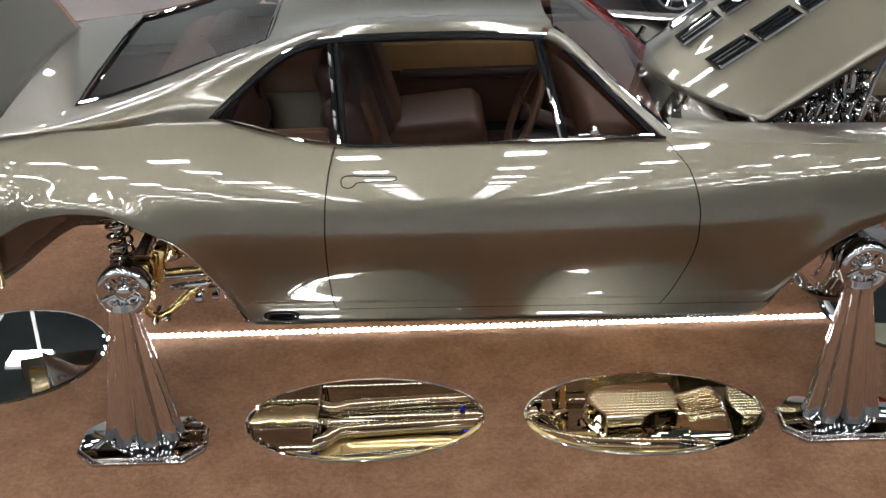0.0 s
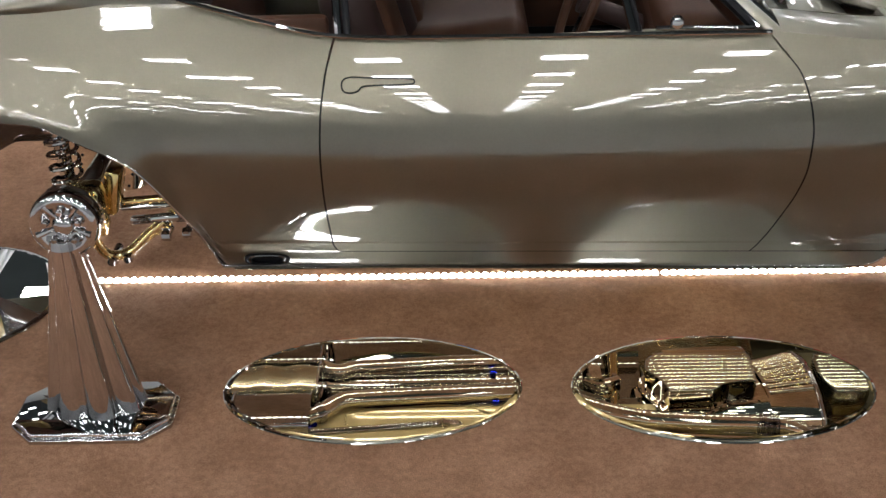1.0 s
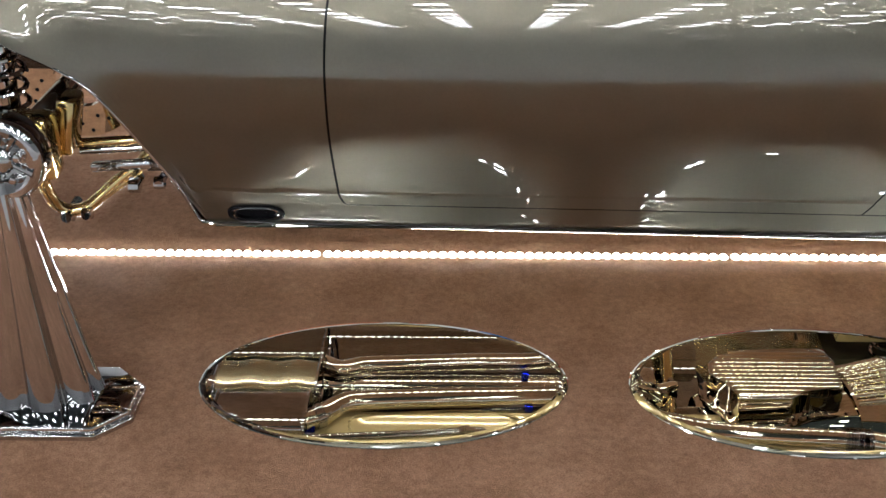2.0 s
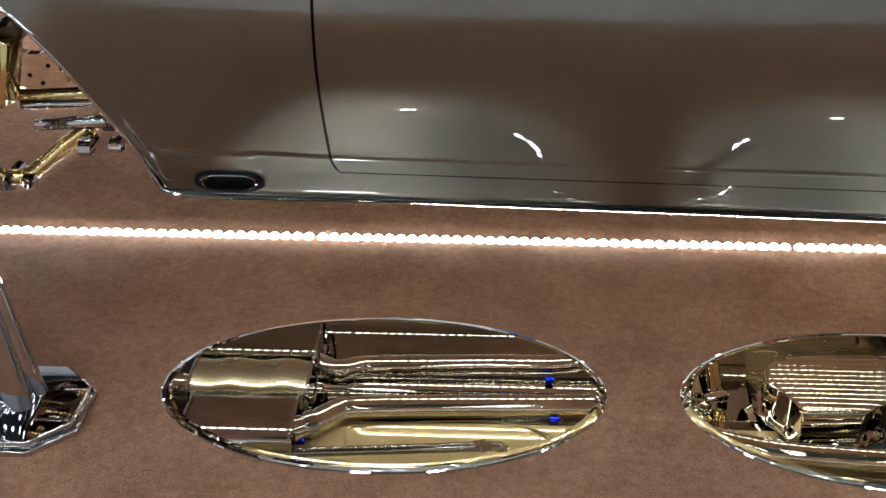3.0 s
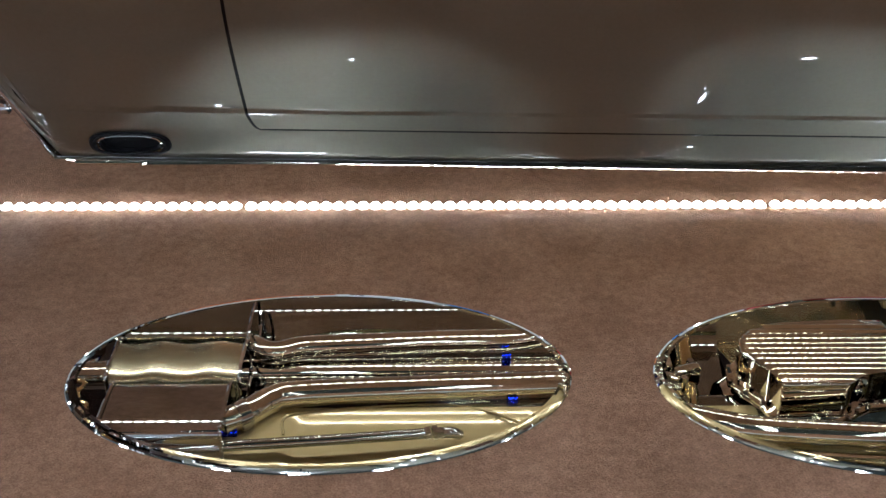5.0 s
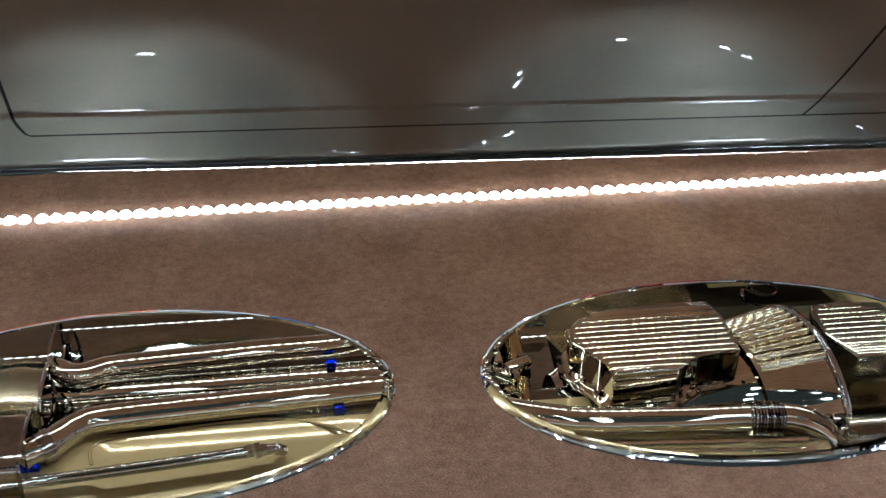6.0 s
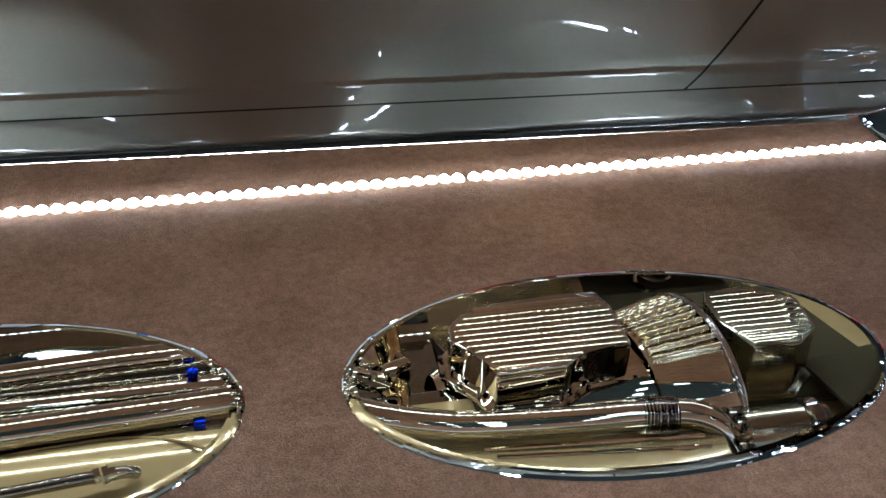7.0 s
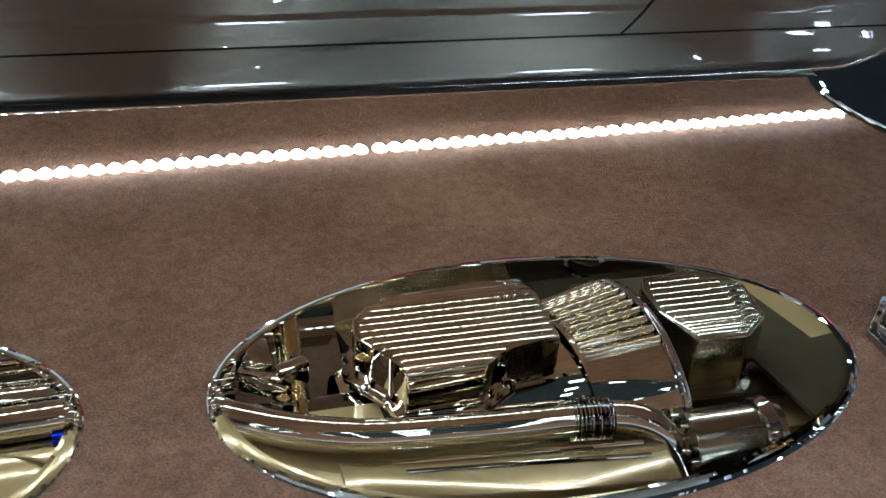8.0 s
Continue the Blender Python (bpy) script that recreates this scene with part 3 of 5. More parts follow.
def greenhouse():
    def window_edge(x):
        lo, hi = 1.212, 1.452
        for _ in range(24):
            mid = (lo + hi) / 2
            lo, hi = (mid, hi) if WIN_REAR(mid) - 0.012 < x else (lo, mid)
        return lo
    bm = bmesh.new()
    nu, nv = 120, 56
    cols = []
    for i in range(nu + 1):
        x = -1.0 + 2.545 * i / nu
        e, c, ey, b = EDGE_Z(x), CROWN(x), EDGE_Y(x), BELT(x)
        b = min(b, e - 0.012)
        pts = [(half_width(x, BELT(x)), b), (ey, e), (0.55 * ey, e + (c - e) * 0.76), (0.0, c)]
        pts = pts + [(-y, z) for y, z in pts[-2::-1]]
        fy, fz = flowing([(k, p[0]) for k, p in enumerate(pts)]), flowing([(k, p[1]) for k, p in enumerate(pts)])
        start = 0.0
        if x >= 0.765:
            start = 1.0
        elif x > 0.39:
            zw = window_edge(x)
            while start < 1.0 and fz(start) < zw:
                start += 0.01
        row = []
        for j in range(nv + 1):
            q = start + (6 - 2 * start) * j / nv
            row.append(bm.verts.new((x, fy(q), fz(q))))
        cols.append(row)
    pane = bmesh.new()
    edge = lambda x: 0.50 + 0.06 * (0.56 - x) / 0.66
    for p, q in zip(cols, cols[1:]):
        for j in range(nv):
            c = [v.co.copy() for v in (p[j], q[j], q[j + 1], p[j + 1])]
            mid = sum(c, Vector()) / 4
            if -0.10 < mid.x < 0.56 and abs(mid.y) < edge(mid.x):
                pane.faces.new([pane.verts.new(k - Vector((0, 0, 0.006))) for k in c])
            else:
                bm.faces.new((p[j], q[j], q[j + 1], p[j + 1]))
    part("roof_skin", bm, PAINT, car, sharp=70)
    bmesh.ops.remove_doubles(pane, verts=pane.verts, dist=0.0005)
    g = part("rear_window", pane, GLASS, car)
    g.visible_shadow = False
    lift = lambda x, y: (x, y, EDGE_Z(x) + (CROWN(x) - EDGE_Z(x)) * (1 - min(1, abs(y) / EDGE_Y(x)) ** 2) + 0.004)
    rim = [lift(-0.10, -0.55 + 0.11 * k) for k in range(11)] + [lift(0.03 + 0.106 * k, edge(0.03 + 0.106 * k)) for k in range(6)] + [lift(0.56, 0.48 - 0.096 * k) for k in range(11)] + [lift(0.56 - 0.106 * k, -edge(0.56 - 0.106 * k)) for k in range(1, 6)]
    part("rear_window_moulding", tube(bmesh.new(), rim + rim[:1], 0.008, 8, False), CHROME, car)
    bm = bmesh.new()
    box(bm, (0.06, 0, 1.10), (0.50, 1.12, 0.03), 0.008)
    part("parcel_shelf", bm, LEATHER_DARK, car)
    for side in (-1, 1):
        line = lambda pts, r, name, mat, n=5: part(name, tube(bmesh.new(), spline(pts, n), r, 8), mat, car)
        gp = lambda x, z, o=0.0: (x, side * (glass_y(z) + o), z)
        # rubber seal and bright mouldings round the openings
        line([gp(0.408, 1.244), gp(0.485, 1.305), gp(0.60, 1.388), gp(0.695, 1.432), gp(0.78, 1.449), gp(1.0, 1.455), gp(1.3, 1.452), gp(1.53, 1.440)], 0.013, "window_seal", BLACK)
        line([gp(0.400, 1.248, 0.008), gp(0.478, 1.313, 0.008), gp(0.594, 1.397, 0.008), gp(0.692, 1.443, 0.008), gp(0.78, 1.461, 0.008), gp(1.0, 1.468, 0.008), gp(1.3, 1.465, 0.008), gp(1.54, 1.452, 0.008)], 0.005, "drip_moulding", CHROME)
        line([gp(0.405, 1.240, 0.006), gp(0.59, 1.197, 0.012), gp(0.81, 1.156, 0.012), gp(1.2, 1.149, 0.012), gp(1.9, 1.147, 0.012)], 0.006, "belt_moulding", CHROME)
        for x0, z0, x1, z1, r, mat, name in ((0.812, 1.15, 0.792, 1.455, 0.011, CHROME, "quarter_window_post"), (0.835, 1.15, 0.812, 1.455, 0.010, BLACK, "door_glass_seal"), (1.556, 1.148, 1.482, 1.442, 0.010, CHROME, "vent_window_post"), (1.572, 1.148, 1.498, 1.442, 0.007, BLACK, "vent_window_seal")):
            line([gp(x0, z0), gp((x0 + x1) / 2, (z0 + z1) / 2), gp(x1, z1)], r, name, mat, 3)
        line([gp(1.545, 1.44, -0.004), gp(1.70, 1.30, -0.004), gp(1.86, 1.155, -0.004)], 0.014, "vent_window_frame", BLACK)
        line([gp(1.565, 1.435, 0.006), gp(1.71, 1.303, 0.006), gp(1.868, 1.158, 0.006)], 0.004, "vent_frame_trim", CHROME)
        line([gp(1.612, 1.158, 0.004), gp(1.74, 1.157, 0.004), gp(1.86, 1.155, 0.004)], 0.006, "vent_window_sill", CHROME)
        # windscreen pillar
        bm = bmesh.new()
        tube(bm, spline([(1.52, side * 0.622, 1.457), (1.60, side * 0.64, 1.405), (1.75, side * 0.70, 1.262), (1.90, side * 0.768, 1.138), (1.97, side * 0.80, 1.085)], 6), 0.026, 12)
        part("windscreen_pillar", bm, PAINT, car)
        line([(1.545, side * 0.60, 1.468), (1.62, side * 0.622, 1.408), (1.78, side * 0.685, 1.262), (1.96, side * 0.752, 1.118)], 0.010, "windscreen_moulding", CHROME)
        # panes
        for name, poly in (("quarter_glass", ((0.41, 1.245), (0.60, 1.195), (0.81, 1.157), (0.79, 1.446), (0.695, 1.43), (0.59, 1.38))), ("door_glass", ((0.83, 1.15), (1.60, 1.146), (1.515, 1.448), (1.1, 1.458), (0.81, 1.452))), ("vent_glass", ((1.61, 1.15), (1.86, 1.15), (1.70, 1.295), (1.545, 1.44)))):
            bm = bmesh.new()
            bm.faces.new([bm.verts.new(gp(x, z, -0.004)) for x, z in poly])
            g = part(name, bm, GLASS, car, smooth=False)
            g.visible_shadow = False
    bm = bmesh.new()
    def screen(u, v):
        s = -1 + 2 * v
        bow = 0.10 * (1 - s * s)
        return (1.545 + 0.42 * u + bow * (0.3 + 0.7 * u), (0.60 + 0.15 * u) * s, 1.455 - 0.335 * u + 0.01 * (1 - s * s))
    sheet(bm, screen, 10, 24)
    g = part("windscreen_glass", bm, GLASS, car)
    g.visible_shadow = False
    # cowl between windscreen and engine bay
    bm = bmesh.new()
    def cowl(u, v):
        s = -1 + 2 * v
        bow = 0.10 * (1 - s * s)
        return (1.955 + bow + (0.12 + 0.10 * s * s) * u, 0.80 * s, 1.118 + 0.012 * math.sin(u * 3.1) - 0.03 * u + 0.015 * (1 - s * s))
    sheet(bm, cowl, 10, 28)
    part("cowl_panel", bm, PAINT, car)
    for side in (-1, 1):
        bm = bmesh.new()
        def wing_top(u, v):
            x = 1.93 + 1.67 * u
            z = BELT(x)
            y0 = half_width(x, z)
            return (x, side * (y0 - (0.16 + 0.02 * u) * v), z + 0.018 * math.sin(min(1, v * 1.6) * math.pi / 2) - 0.03 * max(0, v - 0.8) * 5 * 0.2)
        sheet(bm, wing_top, 50, 10)
        part("fender_top", bm, PAINT, car, sharp=70)


greenhouse()


# ---- underside ----
def fin_row(name, bm, x0, x1, y, z, r, mat, parent, n=12):
    """A half-round rib along x on the lower face at height z."""
    rows = []
    for x, k in ((x0, 0.2), (x0 + 0.006, 1.0), (x1 - 0.006, 1.0), (x1, 0.2)):
        rows.append([bm.verts.new((x, y + r * (2 * i / n - 1), z - k * (0.0003 + 0.0028 * (1 - (2 * i / n - 1) ** 2)) * (0 if i in (0, n) else 1))) for i in range(n + 1)])
    for a, b in zip(rows, rows[1:]):
        for i in range(n):
            bm.faces.new((a[i], a[i + 1], b[i + 1], b[i]))
    return part(name, bm, mat, parent, sharp=80)


def span(poly, y):
    xs = []
    for (xa, ya), (xb, yb) in zip(poly, poly[1:] + poly[:1]):
        if (ya - y) * (yb - y) < 0:
            xs.append(xa + (xb - xa) * (y - ya) / (yb - ya))
    return (min(xs), max(xs)) if len(xs) > 1 else None


def finned_pan(name, poly, z0, z1, pitch, r, mat, label, fin_mat, flange=0.016):
    bm = bmesh.new()
    prism(bm, poly, z0, z1, 0.007, 3)
    body = part(name, bm, mat, car, label, sharp=40)
    cx = sum(p[0] for p in poly) / len(poly)
    cy = sum(p[1] for p in poly) / len(poly)
    grow = [(cx + (x - cx) * (1 + flange / 0.15), cy + (y - cy) * (1 + flange / 0.12)) for x, y in poly]
    bm = bmesh.new()
    prism(bm, grow, z1 - 0.002, z1 + 0.010, 0.003)
    part("flange", bm, mat, body)
    y = min(p[1] for p in poly) + pitch * 0.9
    while y < max(p[1] for p in poly) - pitch * 0.5:
        sp = span(poly, y)
        if sp and sp[1] - sp[0] > 0.05:
            fin_row("fin", bmesh.new(), sp[0] + 0.008, sp[1] - 0.008, y, z0 + 0.001, r, fin_mat, body)
        y += pitch
    for x, yy in grow:
        bm = bmesh.new()
        lathe(bm, ((0, -0.010), (0.006, -0.009), (0.0065, 0.0)), Matrix.Translation((cx + (x - cx) * 0.97, cy + (yy - cy) * 0.97, z1 - 0.002)), 6)
        part("bolt", bm, CHROME, body, sharp=20)
    return body


def underside():
    # floor pan with a tunnel and pressed recesses
    tunnel = lambda y: 0.095 * max(0.0, 1 - max(0.0, abs(y) - 0.13) / 0.07) if abs(y) < 0.20 else 0.0
    def pan(u, v):
        x, y = 0.43 + 1.37 * u, -0.74 + 1.48 * v
        dent = 0.0
        for a, b in ((0.70, 1.30),):
            inside = min(min(x - a, b - x), min(abs(y) - 0.262, 0.62 - abs(y)))
            dent = 0.012 * max(0.0, min(1.0, inside / 0.03))
        return (x, y, 0.455 + tunnel(y) + dent)
    for name, a, b, mat in (("floor_pan", 0.0, 0.333, PAN_PAINT), ("tunnel_panel", 0.333, 0.667, TUNNEL), ("floor_pan", 0.667, 1.0, PAN_PAINT)):
        bm = bmesh.new()
        sheet(bm, lambda u, v, a=a, b=b: pan(u, a + (b - a) * v), 90, 36)
        part(name, bm, mat, car, sharp=60)
    bm = bmesh.new()
    sheet(bm, lambda u, v: (1.80 + 0.50 * u, -0.70 + 1.40 * v, 0.456 + 0.17 * u * u + 0.10 * max(0.0, 1 - abs(-0.85 + 1.40 * v) / 0.28)), 24, 40)
    part("toe_board", bm, SATIN, car, sharp=60)
    bm = bmesh.new()
    box(bm, (2.75, 0, 0.72), (1.0, 1.36, 0.02))
    part("engine_bay_floor", bm, DARK_FRAME, car)
    for side in (-1, 1):
        bm = bmesh.new()
        box(bm, (1.33, side * 0.69, 0.462), (1.75, 0.07, 0.06), 0.012)
        part("sill_rail", bm, PAN_PAINT, car)
        # subframe rails beside the engine
        bm = bmesh.new()
        rail = [(1.69, 0.40), (1.75, 0.40), (2.04, 0.43), (2.22, 0.45), (2.285, 0.475), (2.27, 0.575), (2.05, 0.555), (1.76, 0.51), (1.69, 0.48)]
        prism(bm, [(x, side * y) for x, y in rail], 0.447, 0.53, 0.006)
        part("subframe_rail", bm, PAN_PAINT, car)
        # polished beads added to give the rail its dotted LED highlights
        for a, b in (((1.78, 0.425), (2.24, 0.470)), ((1.80, 0.452), (2.24, 0.505))):
            bm = bmesh.new()
            tube(bm, [(a[0], side * a[1], 0.447), (b[0], side * b[1], 0.447)], 0.005, 10)
            part("rail_glint_bead", bm, POLISHED, car)
        bm = bmesh.new()
        box(bm, (2.72, side * 0.40, 0.53), (0.80, 0.10, 0.09), 0.012)
        part("front_rail", bm, PAN_PAINT, car)
        # long line on the rail
        bm = bmesh.new()
        tube(bm, spline([(0.40, side * 0.430, 0.432), (0.62, side * 0.411, 0.432), (0.85, side * 0.391, 0.432), (1.035, side * 0.373, 0.432)], 6), 0.0125, 14)
        rod = part("fuel_line", bm, TUNNEL, car)
        bm = bmesh.new()
        for x0, x1, r in ((1.022, 1.035, 0.016), (1.039, 1.051, 0.019), (1.051, 1.063, 0.015)):
            tube(bm, [(x0, side * 0.374, 0.432), (x1, side * 0.371, 0.432)], r, 6)
        part("hex_fitting", bm, CHROME, rod, sharp=20)
        bm = bmesh.new()
        tube(bm, spline([(1.063, side * 0.371, 0.432), (1.084, side * 0.366, 0.436), (1.100, side * 0.352, 0.453)], 4), 0.013, 12)
        part("elbow", bm, CHROME, rod)
    for side in (-1, 1):
        # bright beads added for the LED glints along the sill rail edges
        for y, z in ((0.655, 0.430), (0.722, 0.430)):
            bm = bmesh.new()
            tube(bm, [(0.46, side * y, z), (2.20, side * y, z - 0.004)], 0.005, 8)
            part("rail_glint_bead", bm, POLISHED, car)
        bm = bmesh.new()
        tube(bm, spline([(0.70, side * 0.345, 0.456), (0.695, side * 0.290, 0.456), (0.74, side * 0.262, 0.456), (0.95, side * 0.240, 0.456), (1.08, side * 0.238, 0.456), (1.18, side * 0.268, 0.456), (1.24, side * 0.306, 0.456), (1.31, side * 0.36, 0.456)], 5), 0.0035, 8)
        part("recess_bead", bm, PAN_PAINT, car)
    # silencers
    def silencer(poly, mat, label, wavy):
        x0, x1, y0, y1 = poly
        bm = bmesh.new()
        def skin(u, v):
            a = 2 * math.pi * v
            c, s = math.cos(a), math.sin(a)
            ex = 0.35
            yy = (y0 + y1) / 2 + (y1 - y0) / 2 * (abs(c) ** ex) * (1 if c > 0 else -1)
            zz = 0.43 + 0.052 * (abs(s) ** ex) * (1 if s > 0 else -1)
            x = x0 + (x1 - x0) * u
            if wavy and s < 0:
                zz += 0.004 * math.sin(u * 14) + 0.003 * math.cos(2 * math.pi * (yy - y0) / (y1 - y0))
            return (x, yy, zz)
        sheet(bm, skin, 40, 64)
        bmesh.ops.remove_doubles(bm, verts=bm.verts, dist=0.0004)
        ob = part("silencer", bm, mat, car, label, sharp=50)
        for x in (x0, x1):
            bm = bmesh.new()
            ring = [(x + (0.004 if x == x1 else -0.004), (y0 + y1) / 2 + ((y1 - y0) / 2 + 0.004) * (abs(math.cos(a)) ** 0.35) * (1 if math.cos(a) > 0 else -1), 0.43 + 0.056 * (abs(math.sin(a)) ** 0.35) * (1 if math.sin(a) > 0 else -1)) for a in [2 * math.pi * k / 40 for k in range(40)]]
            tube(bm, ring + ring[:1], 0.0045, 6, False)
            part("seam", bm, CHROME, ob)
            bm = bmesh.new()
            bm.faces.new([bm.verts.new(p) for p in ring])
            part("end_cap", bm, CHROME, ob)
        return ob
    silencer((0.280, 0.584, -0.217, -0.062), SATIN, "brushed gold silencer with rippled face", True)
    silencer((0.28, 0.583, -0.044, 0.14), TUNNEL, "dark polished far silencer", False)
    silencer((0.305, 0.570, -0.424, -0.236), CHROME, "mirror polished silencer", False)
    # twin pipes from the silencers to the engine
    bm = bmesh.new()
    tube(bm, spline([(0.52, 0.0, 0.43), (0.585, -0.018, 0.431), (0.645, -0.052, 0.432), (0.71, -0.028, 0.434), (0.80, -0.020, 0.434), (1.05, -0.004, 0.434), (1.30, 0.014, 0.434), (1.50, 0.12, 0.43), (1.76, 0.30, 0.43), (2.15, 0.31, 0.43), (2.30, 0.42, 0.50)], 8), 0.029, 24)
    part("exhaust_pipe", bm, POLISHED, car, "polished far exhaust pipe")
    bm = bmesh.new()
    tube(bm, spline([(0.56, -0.330, 0.43), (0.61, -0.300, 0.43), (0.66, -0.248, 0.431), (0.72, -0.224, 0.432), (0.95, -0.208, 0.432), (1.20, -0.197, 0.432), (1.384, -0.190, 0.432), (1.45, -0.216, 0.43), (1.53, -0.268, 0.43), (1.61, -0.318, 0.428), (1.69, -0.353, 0.427), (1.78, -0.376, 0.427), (1.975, -0.397, 0.427), (2.12, -0.405, 0.428), (2.21, -0.414, 0.43), (2.265, -0.432, 0.44), (2.305, -0.452, 0.47), (2.34, -0.468, 0.54)], 8), 0.033, 24)
    pipe = part("exhaust_pipe", bm, POLISHED, car, "polished near exhaust pipe with bellows")
    bm = bmesh.new()
    rad, pts = [], []
    for k in range(45):
        pts.append((2.122 + 0.076 * k / 44, -0.405 - 0.009 * k / 44, 0.4285))
        rad.append(0.036 + 0.0045 * math.sin(k / 44 * 2 * math.pi * 10))
    tube(bm, pts, 0.03, 24, True, rad)
    part("bellows", bm, CHROME, pipe)
    for x in (0.590, 1.36):
        bm = bmesh.new()
        y = -0.314 if x < 1 else -0.191
        tube(bm, [(x, y, 0.431), (x + 0.022, y + (0.016 if x < 1 else 0), 0.431)], 0.0385, 20)
        part("clamp", bm, CHROME, pipe)
    for x, y in ((1.23, -0.232), (0.586, -0.343), (1.225, -0.05)):
        bm = bmesh.new()
        tube(bm, [(x - 0.011, y, 0.450), (x + 0.011, y, 0.450)], 0.012, 12)
        part("line_fitting", bm, BLUE, car, "blue anodised hose fitting")
    for x, y in ((0.198, -0.250), (0.228, -0.288), (0.200, -0.200)):
        bm = bmesh.new()
        tube(bm, [(x + 0.016 * math.cos(a), y + 0.020 * math.sin(a), 0.42) for a in [2 * math.pi * k / 20 for k in range(21)]], 0.006, 8, False)
        part("link_eye", bm, BRASSY, car)
    # propeller shaft
    bm = bmesh.new()
    tube(bm, [(0.10, -0.04, 0.505), (1.56, -0.04, 0.50)], 0.036, 20)
    part("propeller_shaft", bm, POLISHED, car)
    bm = bmesh.new()
    box(bm, (1.60, -0.09, 0.44), (0.05, 0.09, 0.05), 0.012)
    box(bm, (1.655, -0.15, 0.44), (0.07, 0.03, 0.06), 0.01, (0, 0, 25))
    box(bm, (1.60, -0.15, 0.452), (0.10, 0.02, 0.05), 0.006, (0, 0, -30))
    part("shaft_yoke", bm, POLISHED, car)
    for x, y in ((1.575, -0.118), (1.60, -0.175), (1.64, -0.19), (1.668, -0.12)):
        bm = bmesh.new()
        lathe(bm, ((0, -0.014), (0.009, -0.012), (0.012, 0.0)), Matrix.Translation((x, y, 0.425)), 6)
        part("yoke_bolt", bm, CHROME, car, sharp=20)
    bm = bmesh.new()
    tube(bm, [(1.648, -0.33, 0.47), (1.712, 0.33, 0.47)], 0.020, 14)
    tube(bm, [(1.71, -0.34, 0.475), (1.60, -0.10, 0.475)], 0.014, 12)
    part("gearbox_crossmember", bm, BRASSY, car)
    # gearbox, clutch housing and engine pans
    g = [(1.765, -0.188), (1.772, -0.135), (1.805, -0.098), (1.885, -0.062), (2.05, -0.056), (2.14, -0.054), (2.156, -0.12), (2.147, -0.268), (2.045, -0.275), (2.014, -0.296), (1.985, -0.318), (1.832, -0.319), (1.818, -0.265), (1.79, -0.225)]
    finned_pan("gearbox_pan", g, 0.340, 0.435, 0.0215, 0.0104, POLISHED, "finned polished gearbox pan", FINNED)
    bm = bmesh.new()
    lathe(bm, ((0.10, 0.0), (0.13, 0.05), (0.14, 0.20), (0.17, 0.40), (0.19, 0.46)), Matrix.Translation((1.74, -0.17, 0.565)) @ pose(0, 0, 0, 0, 90, 0), 32)
    part("gearbox_case", bm, POLISHED, car)
    bm = bmesh.new()
    def bell(u, v):
        a = math.pi * (0.02 + 0.96 * v)
        x = 2.168 + 0.160 * u
        r = 0.172 + 0.034 * u
        return (x + 0.03 * math.cos(a), -0.212 - r * math.cos(a) * 1.12, 0.535 - r * math.sin(a) * 0.98)
    sheet(bm, bell, 10, 40)
    housing = part("clutch_housing", bm, POLISHED, car, "finned polished clutch housing")
    for k in range(11):
        a = math.pi * (0.37 + 0.36 * k / 10)
        bm = bmesh.new()
        r = 0.178
        pts = [(2.176 + 0.03 * math.cos(a), -0.212 - r * math.cos(a) * 1.12, 0.535 - r * math.sin(a) * 0.98), (2.322 + 0.03 * math.cos(a), -0.212 - (r + 0.032) * math.cos(a) * 1.12, 0.535 - (r + 0.032) * math.sin(a) * 0.98)]
        tube(bm, pts, 0.0085, 12)
        part("fin", bm, FINNED, housing)
    bm = bmesh.new()
    def flange(u, v):
        a = math.pi * v
        r = 0.203 + 0.016 * u
        return (2.334 + 0.03 * math.cos(a), -0.212 - r * math.cos(a) * 1.12, 0.535 - r * math.sin(a))
    sheet(bm, flange, 2, 40)
    solid(part("housing_flange", bm, CHROME, car), 0.012)
    o = [(2.368, -0.222), (2.373, -0.140), (2.388, -0.103), (2.475, -0.095), (2.592, -0.166), (2.576, -0.282), (2.512, -0.335), (2.404, -0.328)]
    finned_pan("engine_oil_pan", o, 0.340, 0.470, 0.0215, 0.0102, CAST, "finned satin engine oil pan", FINNED_DARK)
    bm = bmesh.new()
    box(bm, (2.62, -0.12, 0.60), (0.62, 0.46, 0.25), 0.03)
    part("engine_block", bm, DARK_FRAME, car)
    bm = bmesh.new()
    lathe(bm, ((0, 0), (0.052, 0.002), (0.055, 0.01), (0.055, 0.135), (0.062, 0.137), (0.062, 0.168), (0.055, 0.172), (0.05, 0.19), (0, 0.192)), Matrix.Translation((2.325, -0.472, 0.462)) @ pose(0, 0, 0, 0, 90, 0), 28)
    part("starter_motor", bm, CAST, car, "satin starter motor with chrome end")
    bm = bmesh.new()
    lathe(bm, ((0.063, 0.138), (0.066, 0.142), (0.066, 0.164), (0.063, 0.168)), Matrix.Translation((2.325, -0.472, 0.462)) @ pose(0, 0, 0, 0, 90, 0), 28)
    part("starter_band", bm, CHROME, car)
    for k in range(6):
        bm = bmesh.new()
        lathe(bm, ((0, -0.012), (0.008, -0.010), (0.010, 0.006)), Matrix.Translation((2.315 + 0.012 * (k % 3), -0.44 - 0.02 * k, 0.43 + 0.012 * k)), 6)
        part("housing_bolt", bm, CHROME, car, sharp=20)
    bm = bmesh.new()
    box(bm, (2.77, -0.10, 0.50), (0.14, 0.9, 0.07), 0.015, (0, 18, 14))
